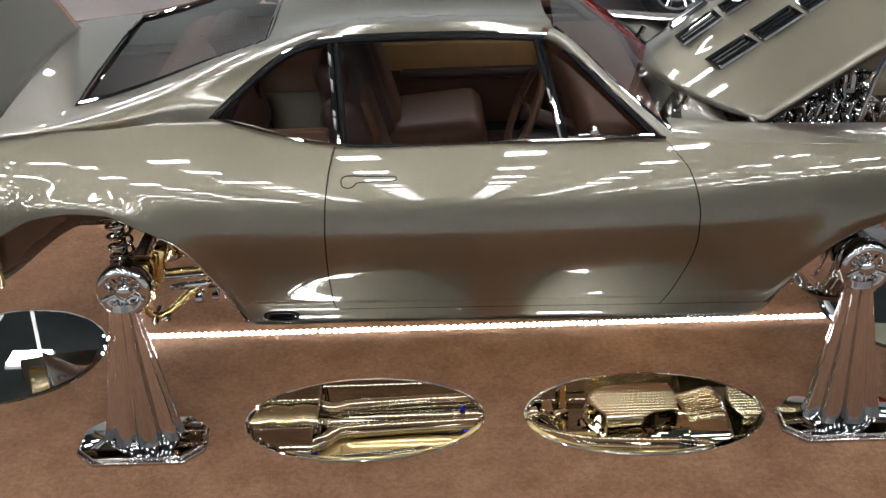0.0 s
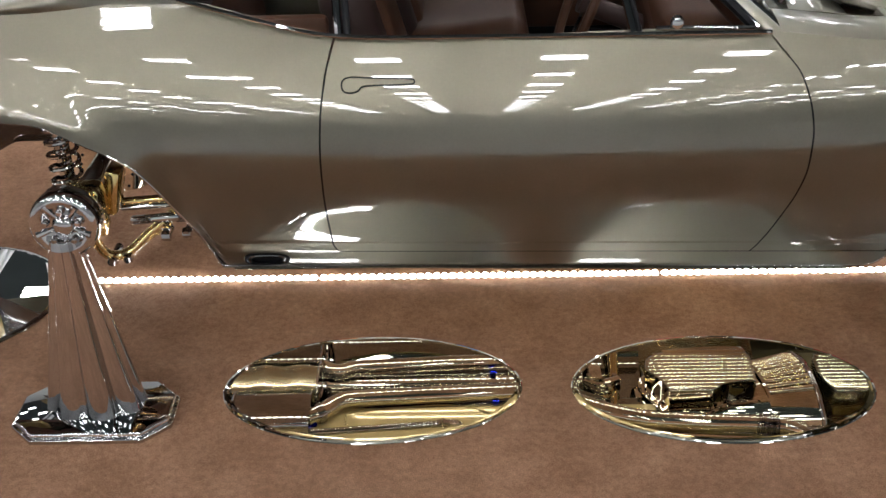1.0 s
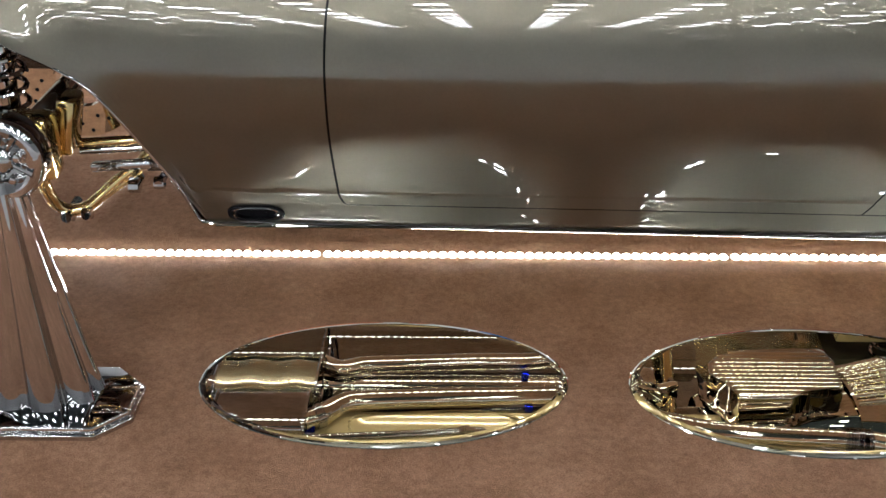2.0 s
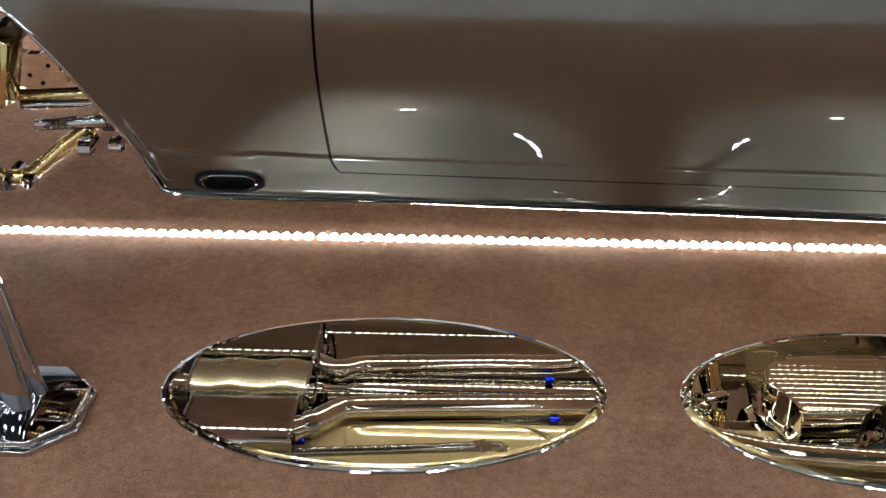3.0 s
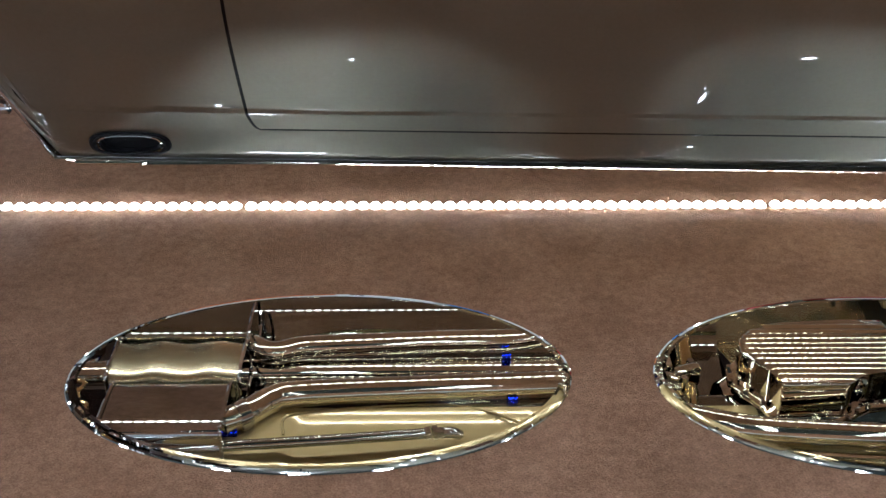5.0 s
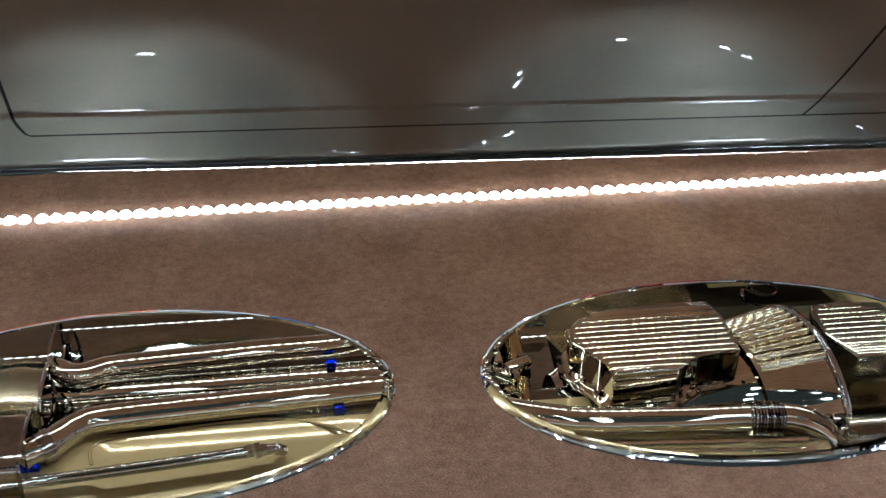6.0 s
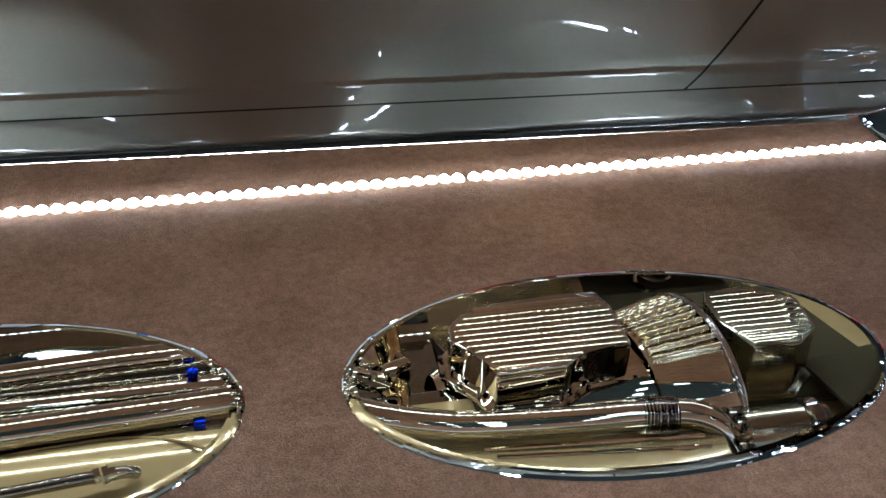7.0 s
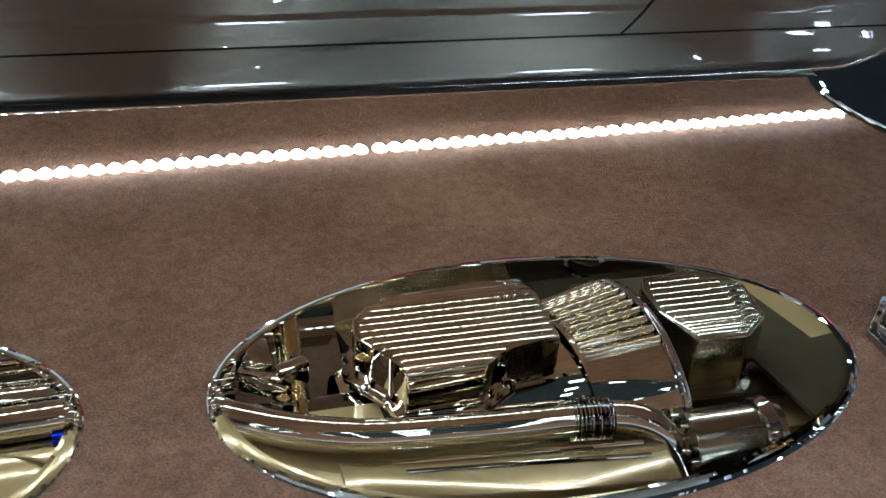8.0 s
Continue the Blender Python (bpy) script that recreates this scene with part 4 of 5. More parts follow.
    part("front_crossmember", bm, PAN_PAINT, car)
    for side in (-1, 1):
        bm = bmesh.new()
        box(bm, (2.74, side * 0.37, 0.447), (0.32, 0.25, 0.012), 0.004, (0, 0, side * -8))
        part("splash_plate", bm, DARK_FRAME, car)


underside()


# ---- suspension ----
def coil(bm, c, r, z0, z1, turns, wire):
    n = turns * 18
    tube(bm, [(c[0] + r * math.cos(2 * math.pi * turns * k / n), c[1] + r * math.sin(2 * math.pi * turns * k / n), z0 + (z1 - z0) * k / n) for k in range(n + 1)], wire, 8)


def suspension():
    for side in (-1, 1):
        # rear: half shaft, hub carrier, coil-over, trailing arm, links, inboard disc
        bm = bmesh.new()
        tube(bm, [(0, side * 0.12, 0.585), (0, side * 0.77, 0.592)], 0.030, 18)
        part("half_shaft", bm, CHROME, car)
        bm = bmesh.new()
        box(bm, (0.02, side * 0.70, 0.575), (0.12, 0.09, 0.16), 0.025)
        box(bm, (0.085, side * 0.62, 0.60), (0.045, 0.09, 0.14), 0.012, (0, 12, 0))
        part("hub_carrier", bm, BRASSY, car)
        bm = bmesh.new()
        coil(bm, (-0.05, side * 0.60), 0.042, 0.60, 0.88, 7, 0.0065)
        shock = part("coil_spring", bm, CHROME, car)
        bm = bmesh.new()
        tube(bm, [(-0.05, side * 0.60, 0.53), (-0.05, side * 0.60, 0.92)], 0.022, 16)
        tube(bm, [(-0.05, side * 0.60, 0.592), (-0.05, side * 0.60, 0.602)], 0.05, 20)
        part("damper", bm, CHROME, shock)
        bm = bmesh.new()
        tube(bm, spline([(-0.03, side * 0.53, 0.505), (0.10, side * 0.52, 0.507), (0.25, side * 0.50, 0.51), (0.40, side * 0.47, 0.52)], 4), 0.013, 12)
        part("upper_link", bm, BRASSY, car)
        bm = bmesh.new()
        tube(bm, spline([(-0.02, side * 0.60, 0.50), (-0.005, side * 0.585, 0.40), (0.02, side * 0.57, 0.352), (0.07, side * 0.55, 0.347), (0.14, side * 0.52, 0.40), (0.215, side * 0.50, 0.455), (0.25, side * 0.49, 0.52), (0.26, side * 0.48, 0.60)], 6), 0.0155, 14)
        part("lower_arm", bm, BRASSY, car)
        bm = bmesh.new()
        tube(bm, [(0.085, side * 0.545, 0.352), (0.20, side * 0.50, 0.425)], 0.010, 12)
        part("arm_brace", bm, BRASSY, car)
        bm = bmesh.new()
        for x, z, r, l in ((0.03, 0.338, 0.019, 0.05), (0.075, 0.338, 0.015, 0.04), (0.20, 0.412, 0.020, 0.03), (0.262, 0.418, 0.016, 0.03)):
            bm = bmesh.new()
            tube(bm, [(x - 0.012, side * (0.545 + l / 2), z), (x + 0.012, side * (0.545 + l / 2), z)], r, 10)
            tube(bm, [(x, side * (0.545 - l), z), (x, side * (0.545 + l), z)], r * 0.7, 10)
            part("arm_bush", bm, CHROME, car, sharp=30)
        bm = bmesh.new()
        box(bm, (0.165, side * 0.53, 0.452), (0.15, 0.03, 0.022), 0.006, (0, -4, 0))
        box(bm, (0.30, side * 0.50, 0.445), (0.16, 0.035, 0.03), 0.006, (0, -2, 0))
        part("toe_link", bm, CHROME, car)
        bm = bmesh.new()
        m = Matrix.Translation((0.02, side * 0.30, 0.59)) @ pose(0, 0, 0, 90, 0, 0)
        lathe(bm, ((0.07, -0.012), (0.150, -0.012), (0.152, -0.010), (0.152, 0.010), (0.150, 0.012), (0.07, 0.012), (0.07, -0.012)), m, 48)
        disc = part("brake_disc", bm, POLISHED, car, "drilled brake disc")
        for k in range(30):
            a = 2 * math.pi * k / 30
            rr = (0.10, 0.118, 0.136)[k % 3]
            bm = bmesh.new()
            lathe(bm, ((0, -0.0126), (0.0052, -0.0126), (0.0052, 0.0126), (0, 0.0126)), m @ Matrix.Translation((rr * math.cos(a), rr * math.sin(a), 0)), 8)
            part("drill_hole", bm, BLACK, disc)
        # wheel tub with its inner wall
        bm = bmesh.new()
        def tub(u, v):
            a = math.pi * (0.14 + 0.74 * u)
            return (-0.09 + 0.47 * math.cos(a), side * (0.77 - 0.37 * v), 0.60 + 0.385 * math.sin(a))
        sheet(bm, tub, 36, 6)
        part("wheel_tub", bm, TUB, car)
        low_edge = curve([(-0.80, 0.30), (-0.692, 0.362), (-0.542, 0.452), (-0.30, 0.632), (-0.245, 0.654), (0.02, 0.652), (0.09, 0.63), (0.22, 0.55), (0.36, 0.48)])
        bm = bmesh.new()
        sheet(bm, lambda u, v: (-0.80 + 1.16 * u, side * (0.40 + 0.012 * math.sin(v * 3.1)), low_edge(-0.80 + 1.16 * u) + (1.08 - low_edge(-0.80 + 1.16 * u)) * v), 60, 8)
        solid(part("tub_wall", bm, TUB, car, "dark brown glossy wheel tub wall"), 0.006)
        bm = bmesh.new()
        box(bm, (-0.73, side * 0.44, 0.56), (0.33, 0.05, 0.28), 0.012)
        part("tank_panel", bm, PAN_PAINT, car)
        for x, z, r in ((0.315, 0.436, 0.017), (0.345, 0.452, 0.014), (0.37, 0.430, 0.012), (0.29, 0.475, 0.013)):
            bm = bmesh.new()
            lathe(bm, ((0, -0.03), (r, -0.028), (r, -0.008), (r * 0.7, -0.004), (r * 0.7, 0.012), (r * 1.15, 0.014), (r * 1.15, 0.028), (0, 0.03)), Matrix.Translation((x, side * 0.54, z)) @ pose(0, 0, 0, 90, 0, 20), 12)
            part("link_fitting", bm, CHROME, car, sharp=30)
        bm = bmesh.new()
        tube(bm, [(0.07, side * 0.535, 0.492), (0.33, side * 0.50, 0.492)], 0.010, 12)
        part("link_rod", bm, CHROME, car)
        # front: upright, arms, disc, coil-over
        bm = bmesh.new()
        m = Matrix.Translation((2.70, side * 0.70, 0.585)) @ pose(0, 0, 0, 90, 0, 0)
        lathe(bm, ((0.06, -0.02), (0.11, -0.016), (0.118, -0.010), (0.172, -0.010), (0.175, 0.0), (0.172, 0.012), (0.06, 0.012)), m, 48)
        dish = part("hub_dish", lathe(bmesh.new(), ((0.05, 0.030), (0.10, 0.028), (0.150, 0.012), (0.205, -0.012), (0.212, -0.020), (0.205, -0.026)), m, 48), CHROME, car)
        disc = part("front_brake_disc", bm, CHROME, car, "drilled chrome front brake disc")
        for k in range(30):
            a = 2 * math.pi * k / 30
            rr = (0.13, 0.145, 0.16)[k % 3]
            bm = bmesh.new()
            lathe(bm, ((0, -0.0125), (0.005, -0.0125), (0.005, 0.0125), (0, 0.0125)), m @ Matrix.Translation((rr * math.cos(a), rr * math.sin(a), 0)), 8)
            part("drill_hole", bm, BLACK, disc)
        bm = bmesh.new()
        tube(bm, spline([(2.45, side * 0.34, 0.47), (2.56, side * 0.52, 0.46), (2.68, side * 0.70, 0.46), (2.78, side * 0.52, 0.46), (2.86, side * 0.34, 0.47)], 6), 0.020, 14)
        part("wishbone", bm, BRASSY, car)
        bm = bmesh.new()
        tube(bm, spline([(2.50, side * 0.42, 0.72), (2.60, side * 0.56, 0.72), (2.70, side * 0.68, 0.71), (2.80, side * 0.56, 0.72), (2.86, side * 0.42, 0.72)], 6), 0.016, 14)
        part("upper_wishbone", bm, CHROME, car)
        bm = bmesh.new()
        coil(bm, (2.64, side * 0.50), 0.05, 0.50, 0.82, 7, 0.0075)
        part("front_spring", bm, CHROME, car)
        bm = bmesh.new()
        box(bm, (2.56, side * 0.72, 0.60), (0.10, 0.07, 0.16), 0.02, (0, 20, 0))
        part("brake_caliper", bm, CHROME, car)
        bm = bmesh.new()
        def inner(u, v):
            a = math.pi * (0.02 + 0.96 * u)
            return (2.72 + 0.44 * math.cos(a), side * (0.80 - 0.42 * v), 0.50 + 0.35 * math.sin(a))
        sheet(bm, inner, 36, 6)
        part("inner_wing", bm, DARK_FRAME, car)


before = set(bpy.data.objects)
suspension()
for ob in set(bpy.data.objects) - before:
    if ob.parent is car:
        x = sum((Vector(c).x for c in ob.bound_box), 0.0) / 8
        ob.location += Vector((0.032, 0, 0.045) if x < 1.3 else (-0.085, 0, 0.045))


# ---- hood, trunk lid, engine ----
def lids():
    def hood_at(u, s, h=0.0):
        x0, z0 = 1.975 + 0.30 * s * s, 1.118 - 0.004 * s * s
        up, out = Vector((-0.555, 0, 0.832)), Vector((0.832, 0, 0.555))
        crown = 0.035 * (1 - s * s) + 0.03 * max(0.0, 1 - abs(abs(s) - 0.0) / 0.35) ** 0.6 * min(1, u * 5)
        return Vector((x0, 0.62 * s, z0)) + out * (1.25 - 0.25 * s * s) * u + up * (crown + h)
    bm = bmesh.new()
    sheet(bm, lambda u, v: hood_at(u, -1 + 2 * v), 40, 48)
    hood = solid(part("hood", bm, PAINT, car, "open champagne hood with chrome louvres", sharp=60), 0.028, -1)
    for s in (-0.52, -0.16, 0.16):
        for k in range(4):
            u = 0.13 + 0.155 * k
            bm = bmesh.new()
            corner = [hood_at(u + du, s + ds, 0.010) for du, ds in ((0, -0.055), (0, 0.055), (0.135, 0.055), (0.135, -0.055))]
            tube(bm, [corner[0], corner[1], corner[2], corner[3], corner[0]], 0.011, 8)
            lv = part("hood_louvre", bm, CHROME, hood, "chrome framed louvre")
            bm = bmesh.new()
            bm.faces.new([bm.verts.new(p - Vector((-0.555, 0, 0.832)) * 0.004) for p in corner])
            part("louvre_recess", bm, BLACK, lv)
            for q in (-0.032, 0.0, 0.032):
                bm = bmesh.new()
                tube(bm, [hood_at(u + 0.010, s + q, 0.008), hood_at(u + 0.125, s + q, 0.008)], 0.0065, 8)
                part("louvre_slat", bm, CHROME, lv)
    for side in (-1, 1):
        bm = bmesh.new()
        tube(bm, [(2.62, side * 0.60, 1.08), (2.66, side * 0.60, 1.25), (2.72, side * 0.59, 1.38)], 0.008, 10)
        part("hood_strut", bm, CHROME, car)
        bm = bmesh.new()
        tube(bm, [(2.02, side * 0.45, 1.10), (2.05, side * 0.45, 1.16)], 0.012, 10)
        part("hood_hinge", bm, CHROME, car)
    bm = bmesh.new()
    def lid(u, v):
        s = -1 + 2 * v
        return (-0.36 - 0.42 * u - 0.02 * (1 - s * s) * (1 - u), 0.56 * s, 1.175 + 0.66 * u + 0.03 * (1 - s * s))
    sheet(bm, lid, 20, 24)
    solid(part("trunk_lid", bm, PAINT, car, "open champagne trunk lid", sharp=60), 0.03)
    for y in (-0.4, -0.2, 0.15, 0.38):
        bm = bmesh.new()
        tube(bm, spline([(-0.42, y, 1.10), (-0.46, y + 0.02, 1.18), (-0.52, y, 1.26)], 4), 0.010, 10)
        part("trunk_hinge", bm, CHROME, car)


lids()


def engine_top():
    e = car
    random.seed(4)
    bm = bmesh.new()
    box(bm, (2.62, 0, 0.86), (0.62, 0.40, 0.22), 0.03)
    part("engine_head", bm, CHROME, e)
    for y in (-0.22, 0.22):
        bm = bmesh.new()
        box(bm, (2.62, y, 0.97), (0.56, 0.13, 0.09), 0.02, (0, 0, 0))
        part("rocker_cover", bm, CHROME, e)
    for k in range(8):
        y = -0.08 if k % 2 else 0.08
        x = 2.40 + 0.14 * (k // 2)
        bm = bmesh.new()
        lathe(bm, ((0.030, 0), (0.026, 0.05), (0.027, 0.09), (0.036, 0.11), (0.038, 0.115), (0.030, 0.112), (0.024, 0.06), (0, 0.055)), Matrix.Translation((x, y, 0.99)), 20)
        part("intake_trumpet", bm, CHROME, e)
    for k in range(9):
        bm = bmesh.new()
        x = 2.32 + 0.05 * k
        coilpts = [(x + 0.008 * math.sin(a * 2), -0.30 + 0.05 * math.cos(a), 0.98 + 0.05 * math.sin(a)) for a in [2 * math.pi * q / 16 for q in range(17)]]
        tube(bm, coilpts, 0.006, 8, False)
        part("duct_ring", bm, CHROME, e)
    bm = bmesh.new()
    tube(bm, [(2.30, -0.30, 0.98), (2.74, -0.30, 0.98)], 0.042, 20)
    part("intake_duct", bm, CHROME, e)
    for k in range(26):
        x, y = 2.20 + 0.62 * random.random(), -0.42 + 0.75 * random.random()
        z = 1.0 + 0.06 * random.random()
        bm = bmesh.new()
        r = 0.012 + 0.018 * random.random()
        lathe(bm, ((0, r), (r * 0.8, r * 0.8), (r, 0), (r * 0.7, -0.03), (r * 0.7, -0.10)), Matrix.Translation((x, y, z)) @ pose(0, 0, 0, random.uniform(-50, 50), random.uniform(-50, 50), 0), 14)
        part("engine_fitting", bm, CHROME, e)
    for k in range(10):
        x = 2.22 + 0.06 * k
        bm = bmesh.new()
        tube(bm, spline([(x, -0.40, 0.98), (x + 0.04, -0.36, 1.06), (x + 0.10, -0.25, 1.05), (x + 0.14, -0.12, 1.0)], 5), 0.007, 8)
        part("braided_hose", bm, CHROME, e)
    bm = bmesh.new()
    box(bm, (2.25, 0, 0.95), (0.02, 1.35, 0.35), 0.006)
    part("firewall", bm, PAINT, e)


engine_top()


# ---- cabin ----
def pad(bm, c, s, bevel, rot=None):
    return box(bm, c, s, bevel, rot, 4)


def cabin():
    bm = bmesh.new()
    box(bm, (1.24, 0, 0.60), (1.5, 1.40, 0.02))
    part("cabin_floor", bm, LEATHER_DARK, car)
    for y in (-0.37, 0.37):
        seat = new("front_seat")
        seat.parent = car
        seat.matrix_parent_inverse = car.matrix_basis.inverted()
        seat["label"] = "brown leather bucket seat with rounded back"
        bm = bmesh.new()
        pad(bm, (1.10, y, 0.76), (0.52, 0.50, 0.18), 0.07, (0, -6, 0))
        part("seat_cushion", bm, LEATHER, seat)
        bm = bmesh.new()
        pad(bm, (0.86, y, 0.98), (0.15, 0.48, 0.50), 0.07, (0, -16, 0))
        part("seat_back", bm, LEATHER_DARK, seat)
        bm = bmesh.new()
        pad(bm, (0.905, y, 0.99), (0.10, 0.30, 0.42), 0.048, (0, -16, 0))
        part("back_insert", bm, LEATHER, seat)
        bm = bmesh.new()
        pad(bm, (0.775, y, 1.255), (0.11, 0.28, 0.15), 0.05, (0, -14, 0))
        part("headrest", bm, LEATHER_DARK, seat)
    bm = bmesh.new()
    pad(bm, (0.25, 0, 0.98), (0.20, 1.15, 0.55), 0.08, (0, -22, 0))
    part("rear_seat_back", bm, LEATHER, car)
    for y in (-0.36, 0.36):
        bm = bmesh.new()
        pad(bm, (0.30, y, 1.15), (0.16, 0.44, 0.24), 0.07, (0, -22, 0))
        part("rear_headrest", bm, LEATHER_DARK, car)
    for side in (-1, 1):
        bm = bmesh.new()
        box(bm, (1.36, side * 0.775, 0.88), (1.15, 0.04, 0.50), 0.015)
        trim = part("door_trim", bm, LEATHER, car)
        bm = bmesh.new()
        pad(bm, (1.36, side * 0.75, 0.965), (1.10, 0.03, 0.13), 0.012)
        part("tan_insert", bm, TRIM_TAN, trim)
        bm = bmesh.new()
        pad(bm, (1.30, side * 0.735, 0.885), (0.62, 0.06, 0.05), 0.02)
        part("armrest", bm, LEATHER_DARK, trim)
        bm = bmesh.new()
        box(bm, (0.52, side * 0.72, 1.0), (0.52, 0.04, 0.36), 0.015)
        part("rear_side_trim", bm, LEATHER, car)
        bm = bmesh.new()
        tube(bm, spline([(1.50, side * 0.575, 1.435), (1.60, side * 0.60, 1.38), (1.76, side * 0.66, 1.24), (1.88, side * 0.70, 1.12)], 4), 0.035, 12)
        part("pillar_trim", bm, LEATHER, car)
    bm = bmesh.new()
    pad(bm, (1.80, 0, 1.03), (0.30, 1.34, 0.22), 0.06)
    part("dashboard", bm, LEATHER, car)
    bm = bmesh.new()
    sheet(bm, lambda u, v: (0.60 + 0.85 * u, -0.56 + 1.12 * v, 1.385 + 0.045 * math.sin(min(1, u * 1.8) * math.pi / 2) + 0.01 * math.sin(math.pi * v)), 20, 10)
    part("headlining", bm, TRIM_TAN, car)
    # steering wheel
    sw = new("steering_wheel")
    sw.parent = car
    sw.matrix_parent_inverse = car.matrix_basis.inverted()
    sw["label"] = "thin brown steering wheel"
    c, tilt = Vector((1.47, -0.36, 1.085)), pose(0, 0, 0, 0, -68, 0).to_3x3()
    bm = bmesh.new()
    tube(bm, [c + tilt @ Vector((0.175 * math.cos(a), 0.175 * math.sin(a), 0)) for a in [2 * math.pi * k / 40 for k in range(41)]], 0.014, 10, False)
    part("rim", bm, LEATHER, sw)
    for a in (90, 210, 330):
        bm = bmesh.new()
        tube(bm, [c + tilt @ Vector((0, 0, -0.02)), c + tilt @ Vector((0.175 * math.cos(radians(a)), 0.175 * math.sin(radians(a)), 0))], 0.009, 8)
        part("spoke", bm, CHROME, sw)
    bm = bmesh.new()
    tube(bm, [c + tilt @ Vector((0, 0, 0.005)), c + tilt @ Vector((0, 0, -0.3))], 0.03, 14)
    part("column", bm, LEATHER_DARK, sw)
    bm = bmesh.new()
    lathe(bm, ((0, 0.02), (0.014, 0.014), (0.018, 0), (0.006, -0.01)), Matrix.Translation((1.66, -0.83, 1.18)) @ pose(0, 0, 0, 90, 0, 0), 14)
    part("vent_knob", bm, CHROME, car)


cabin()


# ---- neighbouring cars ----
def show_vehicle(label, paint, at, turn, length=4.6, width=1.8, roof=1.38, long_roof=False):
    e = thing("parked_car", (0, 0, 0), label, "car", "other cars in the hall")
    L, W = length / 2, width / 2
    top = curve([(-L, 0.72), (-L * 0.9, 0.88), (-L * 0.45, 0.95), (L * 0.35, 0.95), (L * 0.9, 0.80), (L, 0.62)])
    bot = curve([(-L, 0.42), (-L * 0.92, 0.26), (L * 0.92, 0.24), (L, 0.38)])
    wid = curve([(-L, W * 0.82), (-L * 0.8, W * 0.97), (0, W), (L * 0.8, W * 0.96), (L, W * 0.78)])
    wheels = (-L * 0.58, L * 0.62)
    def low(x):
        z = bot(x)
        for c in wheels:
            d = abs(x - c)
            if d < 0.37:
                z = max(z, 0.31 + math.sqrt(0.37 ** 2 - d * d))
        return z
    def skin(u, v):
        x = -L + 2 * L * u
        a, b, w = low(x), top(x), wid(x)
        if v < 0.32:
            k = v / 0.32
            return (x, -w * (1 - 0.05 * (1 - k) ** 2), a + (b - 0.12 - a) * k)
        if v > 0.68:
            k = (1 - v) / 0.32
            return (x, w * (1 - 0.05 * (1 - k) ** 2), a + (b - 0.12 - a) * k)
        s = -1 + 2 * (v - 0.32) / 0.36
        return (x, w * math.sin(s * math.pi / 2) ** 1 if abs(s) < 1 else w * s, b - 0.12 * abs(s) ** 3)
    bm = bmesh.new()
    sheet(bm, skin, 70, 40)
    part("body", bm, paint, e, sharp=60)
    x0, x1 = (-L * 0.85, L * 0.30) if long_roof else (-L * 0.62, L * 0.30)
    rise = curve([(0, 0.0), (0.14, 0.62), (0.3, 0.95), (0.5, 1.0), (0.72, 0.93), (1.0, 0.0)])
    def cab(u, v):
        x = x0 + (x1 - x0) * u
        h = (roof - 0.93) * rise(u)
        a = math.pi * v
        c, s = math.cos(a), math.sin(a)
        return (x, -(W * 0.90 - 0.35 * h) * (abs(c) ** 0.35) * (1 if c > 0 else -1), 0.92 + h * s ** 0.35 if s > 0 else 0.92)
    bm = bmesh.new()
    sheet(bm, cab, 30, 24)
    part("roof", bm, paint, e, sharp=60)
    for side in (-1, 1):
        for a, b in ((0.20, 0.47), (0.50, 0.80)):
            bm = bmesh.new()
            q = []
            for u, k in ((a, 0.15), (b, 0.15), (b - 0.02, 0.80 if b < 0.6 else 0.62), (a + 0.04, 0.80 if a > 0.3 else 0.70)):
                h = (roof - 0.93) * k
                q.append(bm.verts.new((x0 + (x1 - x0) * u, side * (W * 0.905 - 0.33 * h), 0.93 + h)))
            bm.faces.new(q)
            part("side_window", bm, BLACK, e)
        bm = bmesh.new()
        box(bm, (0, side * (W + 0.002), 0.62), (length * 0.8, 0.012, 0.03), 0.004)
        part("side_moulding", bm, CHROME, e)
        for c in wheels:
            m = Matrix.Translation((c, side * (W - 0.03), 0.31)) @ pose(0, 0, 0, -90 * side, 0, 0)
            bm = bmesh.new()
            lathe(bm, ((0.19, 0.0), (0.24, 0.03), (0.30, 0.02), (0.315, -0.03), (0.315, -0.14), (0.28, -0.18)), m, 28)
            w = part("tyre", bm, BLACK, e)
            bm = bmesh.new()
            lathe(bm, ((0, 0.02), (0.05, 0.025), (0.06, 0.0), (0.14, -0.02), (0.18, 0.01), (0.20, 0.005)), m, 24)
            part("rim", bm, CHROME, w)
    for x in (-L, L):
        bm = bmesh.new()
        box(bm, (x, 0, 0.45), (0.10, width * 0.88, 0.12), 0.03)
        part("bumper", bm, CHROME, e)
    for side in (-1, 1):
        bm = bmesh.new()
        lathe(bm, ((0, 0.03), (0.06, 0.02), (0.085, 0.0), (0.09, -0.03)), Matrix.Translation((L - 0.03, side * W * 0.66, 0.64)) @ pose(0, 0, 0, 0, 90, 0), 20)
        part("headlight", bm, CHROME, e)
    e.matrix_basis = pose(*at, 0, 0, turn)
    return e


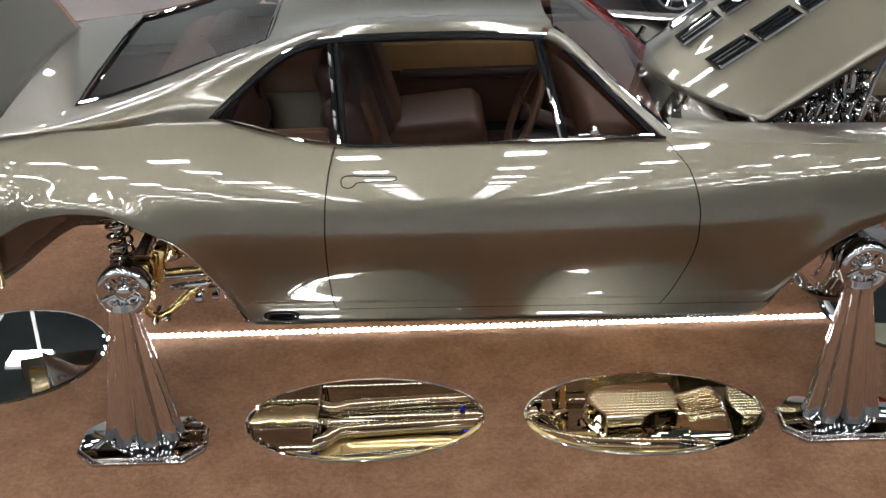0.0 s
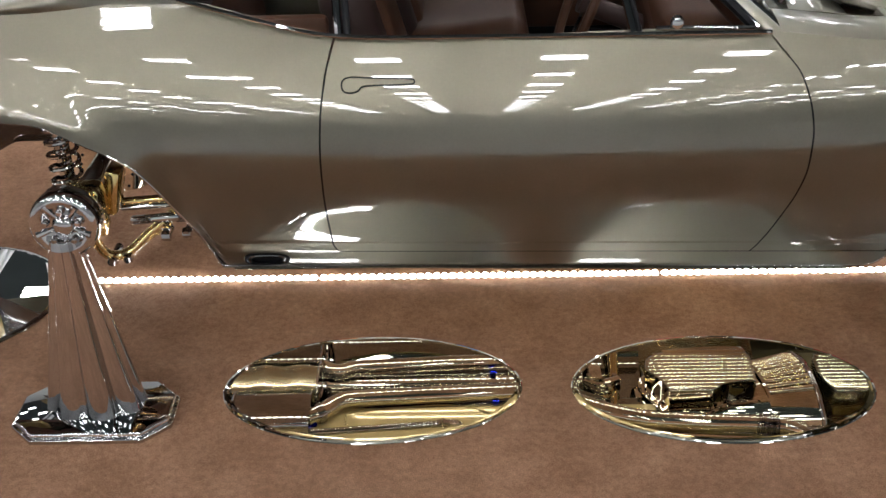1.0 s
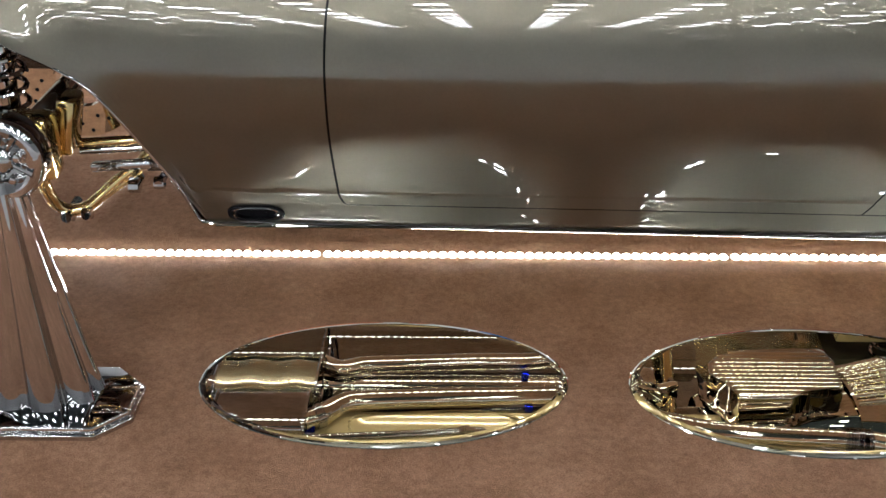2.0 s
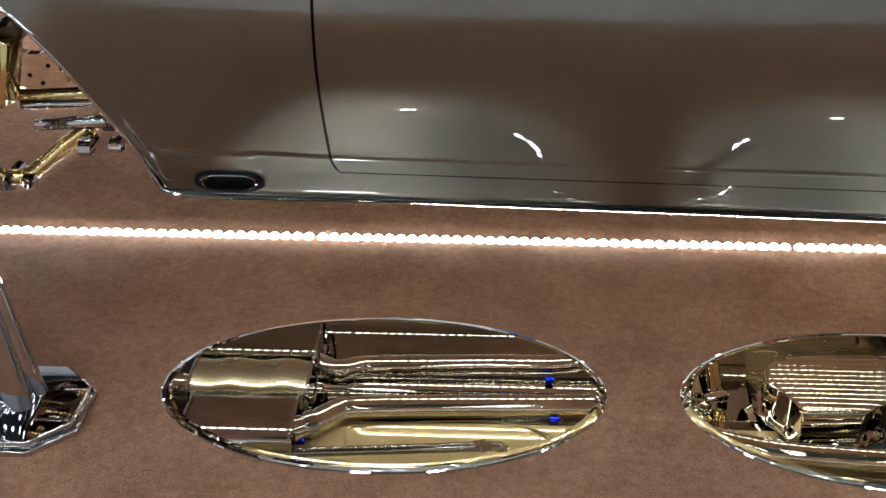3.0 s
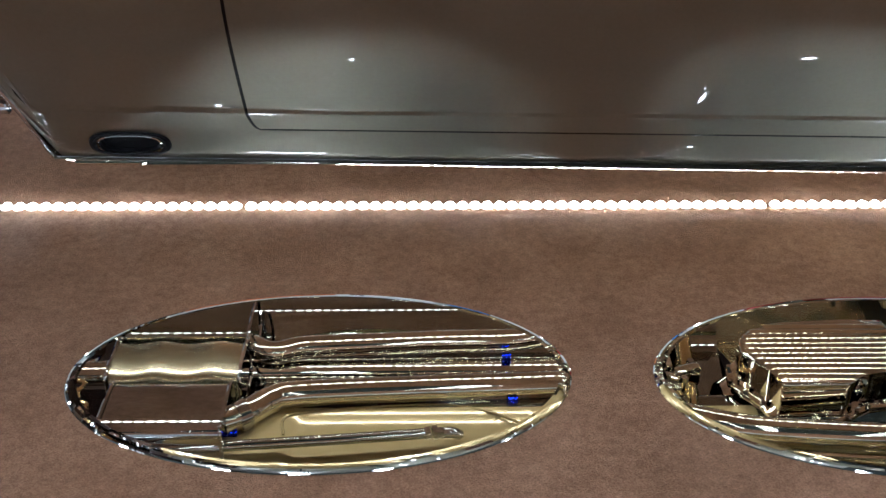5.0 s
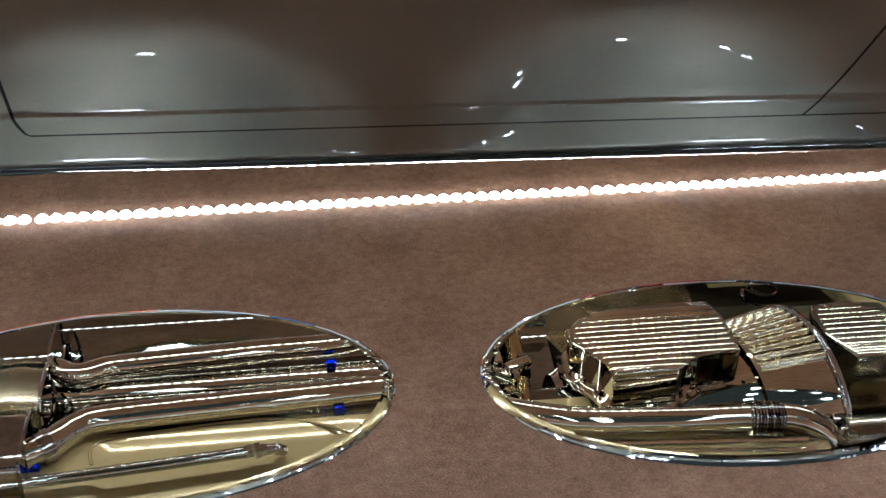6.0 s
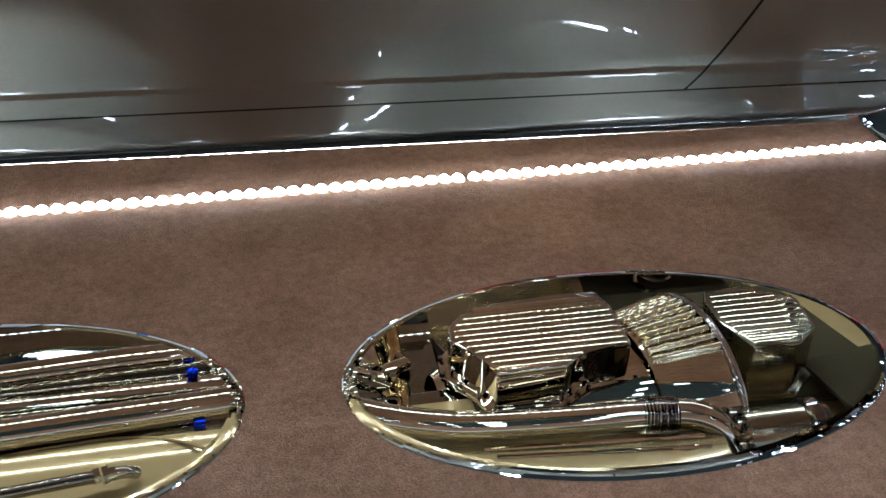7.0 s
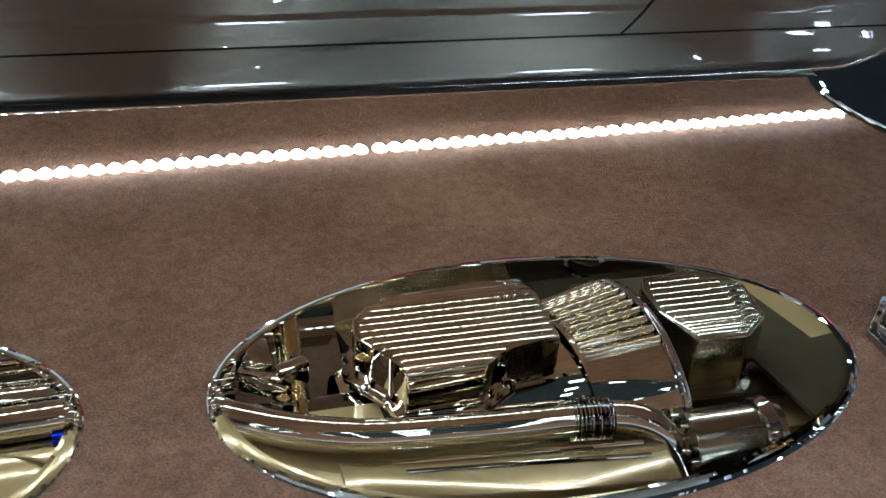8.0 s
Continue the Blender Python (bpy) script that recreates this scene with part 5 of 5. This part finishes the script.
RED = material("red_car_paint", (0.30, 0.008, 0.010), 0.25, 0.2, 1.0, vary=0.03, scale=30)
ORANGE = material("orange_car_paint", (0.55, 0.13, 0.015), 0.25, 0.1, 1.0, vary=0.03, scale=30)
CAR_BLUE = material("blue_car_paint", (0.01, 0.05, 0.32), 0.25, 0.2, 1.0, vary=0.03, scale=30)
WHITE = material("white_car_paint", (0.62, 0.62, 0.60), 0.3, 0.0, 1.0, vary=0.03, scale=30)
SILVER = material("silver_car_paint", (0.45, 0.48, 0.52), 0.3, 0.7, 1.0, vary=0.03, scale=30)
CLOTH_BLUE = material("blue_chair_cloth", (0.02, 0.16, 0.50), 0.8, vary=0.15, scale=60, bump=0.2, bump_scale=300)

show_vehicle("glossy red vintage sedan parked behind the show car", RED, (4.6, 5.3, 0), 178, 4.9, 1.85, 1.45)
show_vehicle("dark red vintage coupe with low nose beside the carpet", RED, (6.9, 3.3, 0), 150, 4.6, 1.8, 1.35)
show_vehicle("white vintage coupe facing the show car", WHITE, (1.0, 9.3, 0), -88, 4.6, 1.8, 1.32)
show_vehicle("orange vintage wagon parked behind", ORANGE, (-0.7, 9.4, 0), 5, 4.6, 1.8, 1.40, True)
show_vehicle("pale silver blue vintage coupe parked behind", SILVER, (-3.9, 9.3, 0), 80, 4.5, 1.8, 1.25)
show_vehicle("blue vintage coupe parked behind", CAR_BLUE, (-6.2, 8.8, 0), 80, 4.5, 1.8, 1.30)


def camp_chair(x, y, turn):
    e = thing("folding_chair", (0, 0, 0), "blue cloth folding camp chair with metal legs", "chair")
    for sx in (-1, 1):
        for a, b in (((sx * 0.28, -0.22, 0), (sx * 0.22, 0.22, 0.46)), ((sx * 0.28, 0.22, 0), (sx * 0.22, -0.22, 0.46))):
            bm = bmesh.new()
            tube(bm, [a, b], 0.011, 10)
            part("leg", bm, CHROME, e)
        bm = bmesh.new()
        tube(bm, [(sx * 0.24, 0.20, 0.30), (sx * 0.25, 0.30, 0.92)], 0.011, 10)
        part("back_post", bm, CHROME, e)
        bm = bmesh.new()
        box(bm, (sx * 0.29, 0.0, 0.62), (0.06, 0.46, 0.025), 0.01)
        part("armrest", bm, CLOTH_BLUE, e)
    bm = bmesh.new()
    sheet(bm, lambda u, v: (-0.24 + 0.48 * u, -0.22 + 0.44 * v, 0.45 - 0.04 * math.sin(math.pi * u)), 10, 8)
    solid(part("seat", bm, CLOTH_BLUE, e), 0.012)
    bm = bmesh.new()
    sheet(bm, lambda u, v: (-0.25 + 0.50 * u, 0.22 + 0.08 * v + 0.03 * math.sin(math.pi * u), 0.48 + 0.44 * v), 10, 8)
    solid(part("backrest", bm, CLOTH_BLUE, e), 0.012)
    e.matrix_basis = pose(x, y, 0, 0, 0, turn)
    return e


camp_chair(1.55, 5.0, 200)
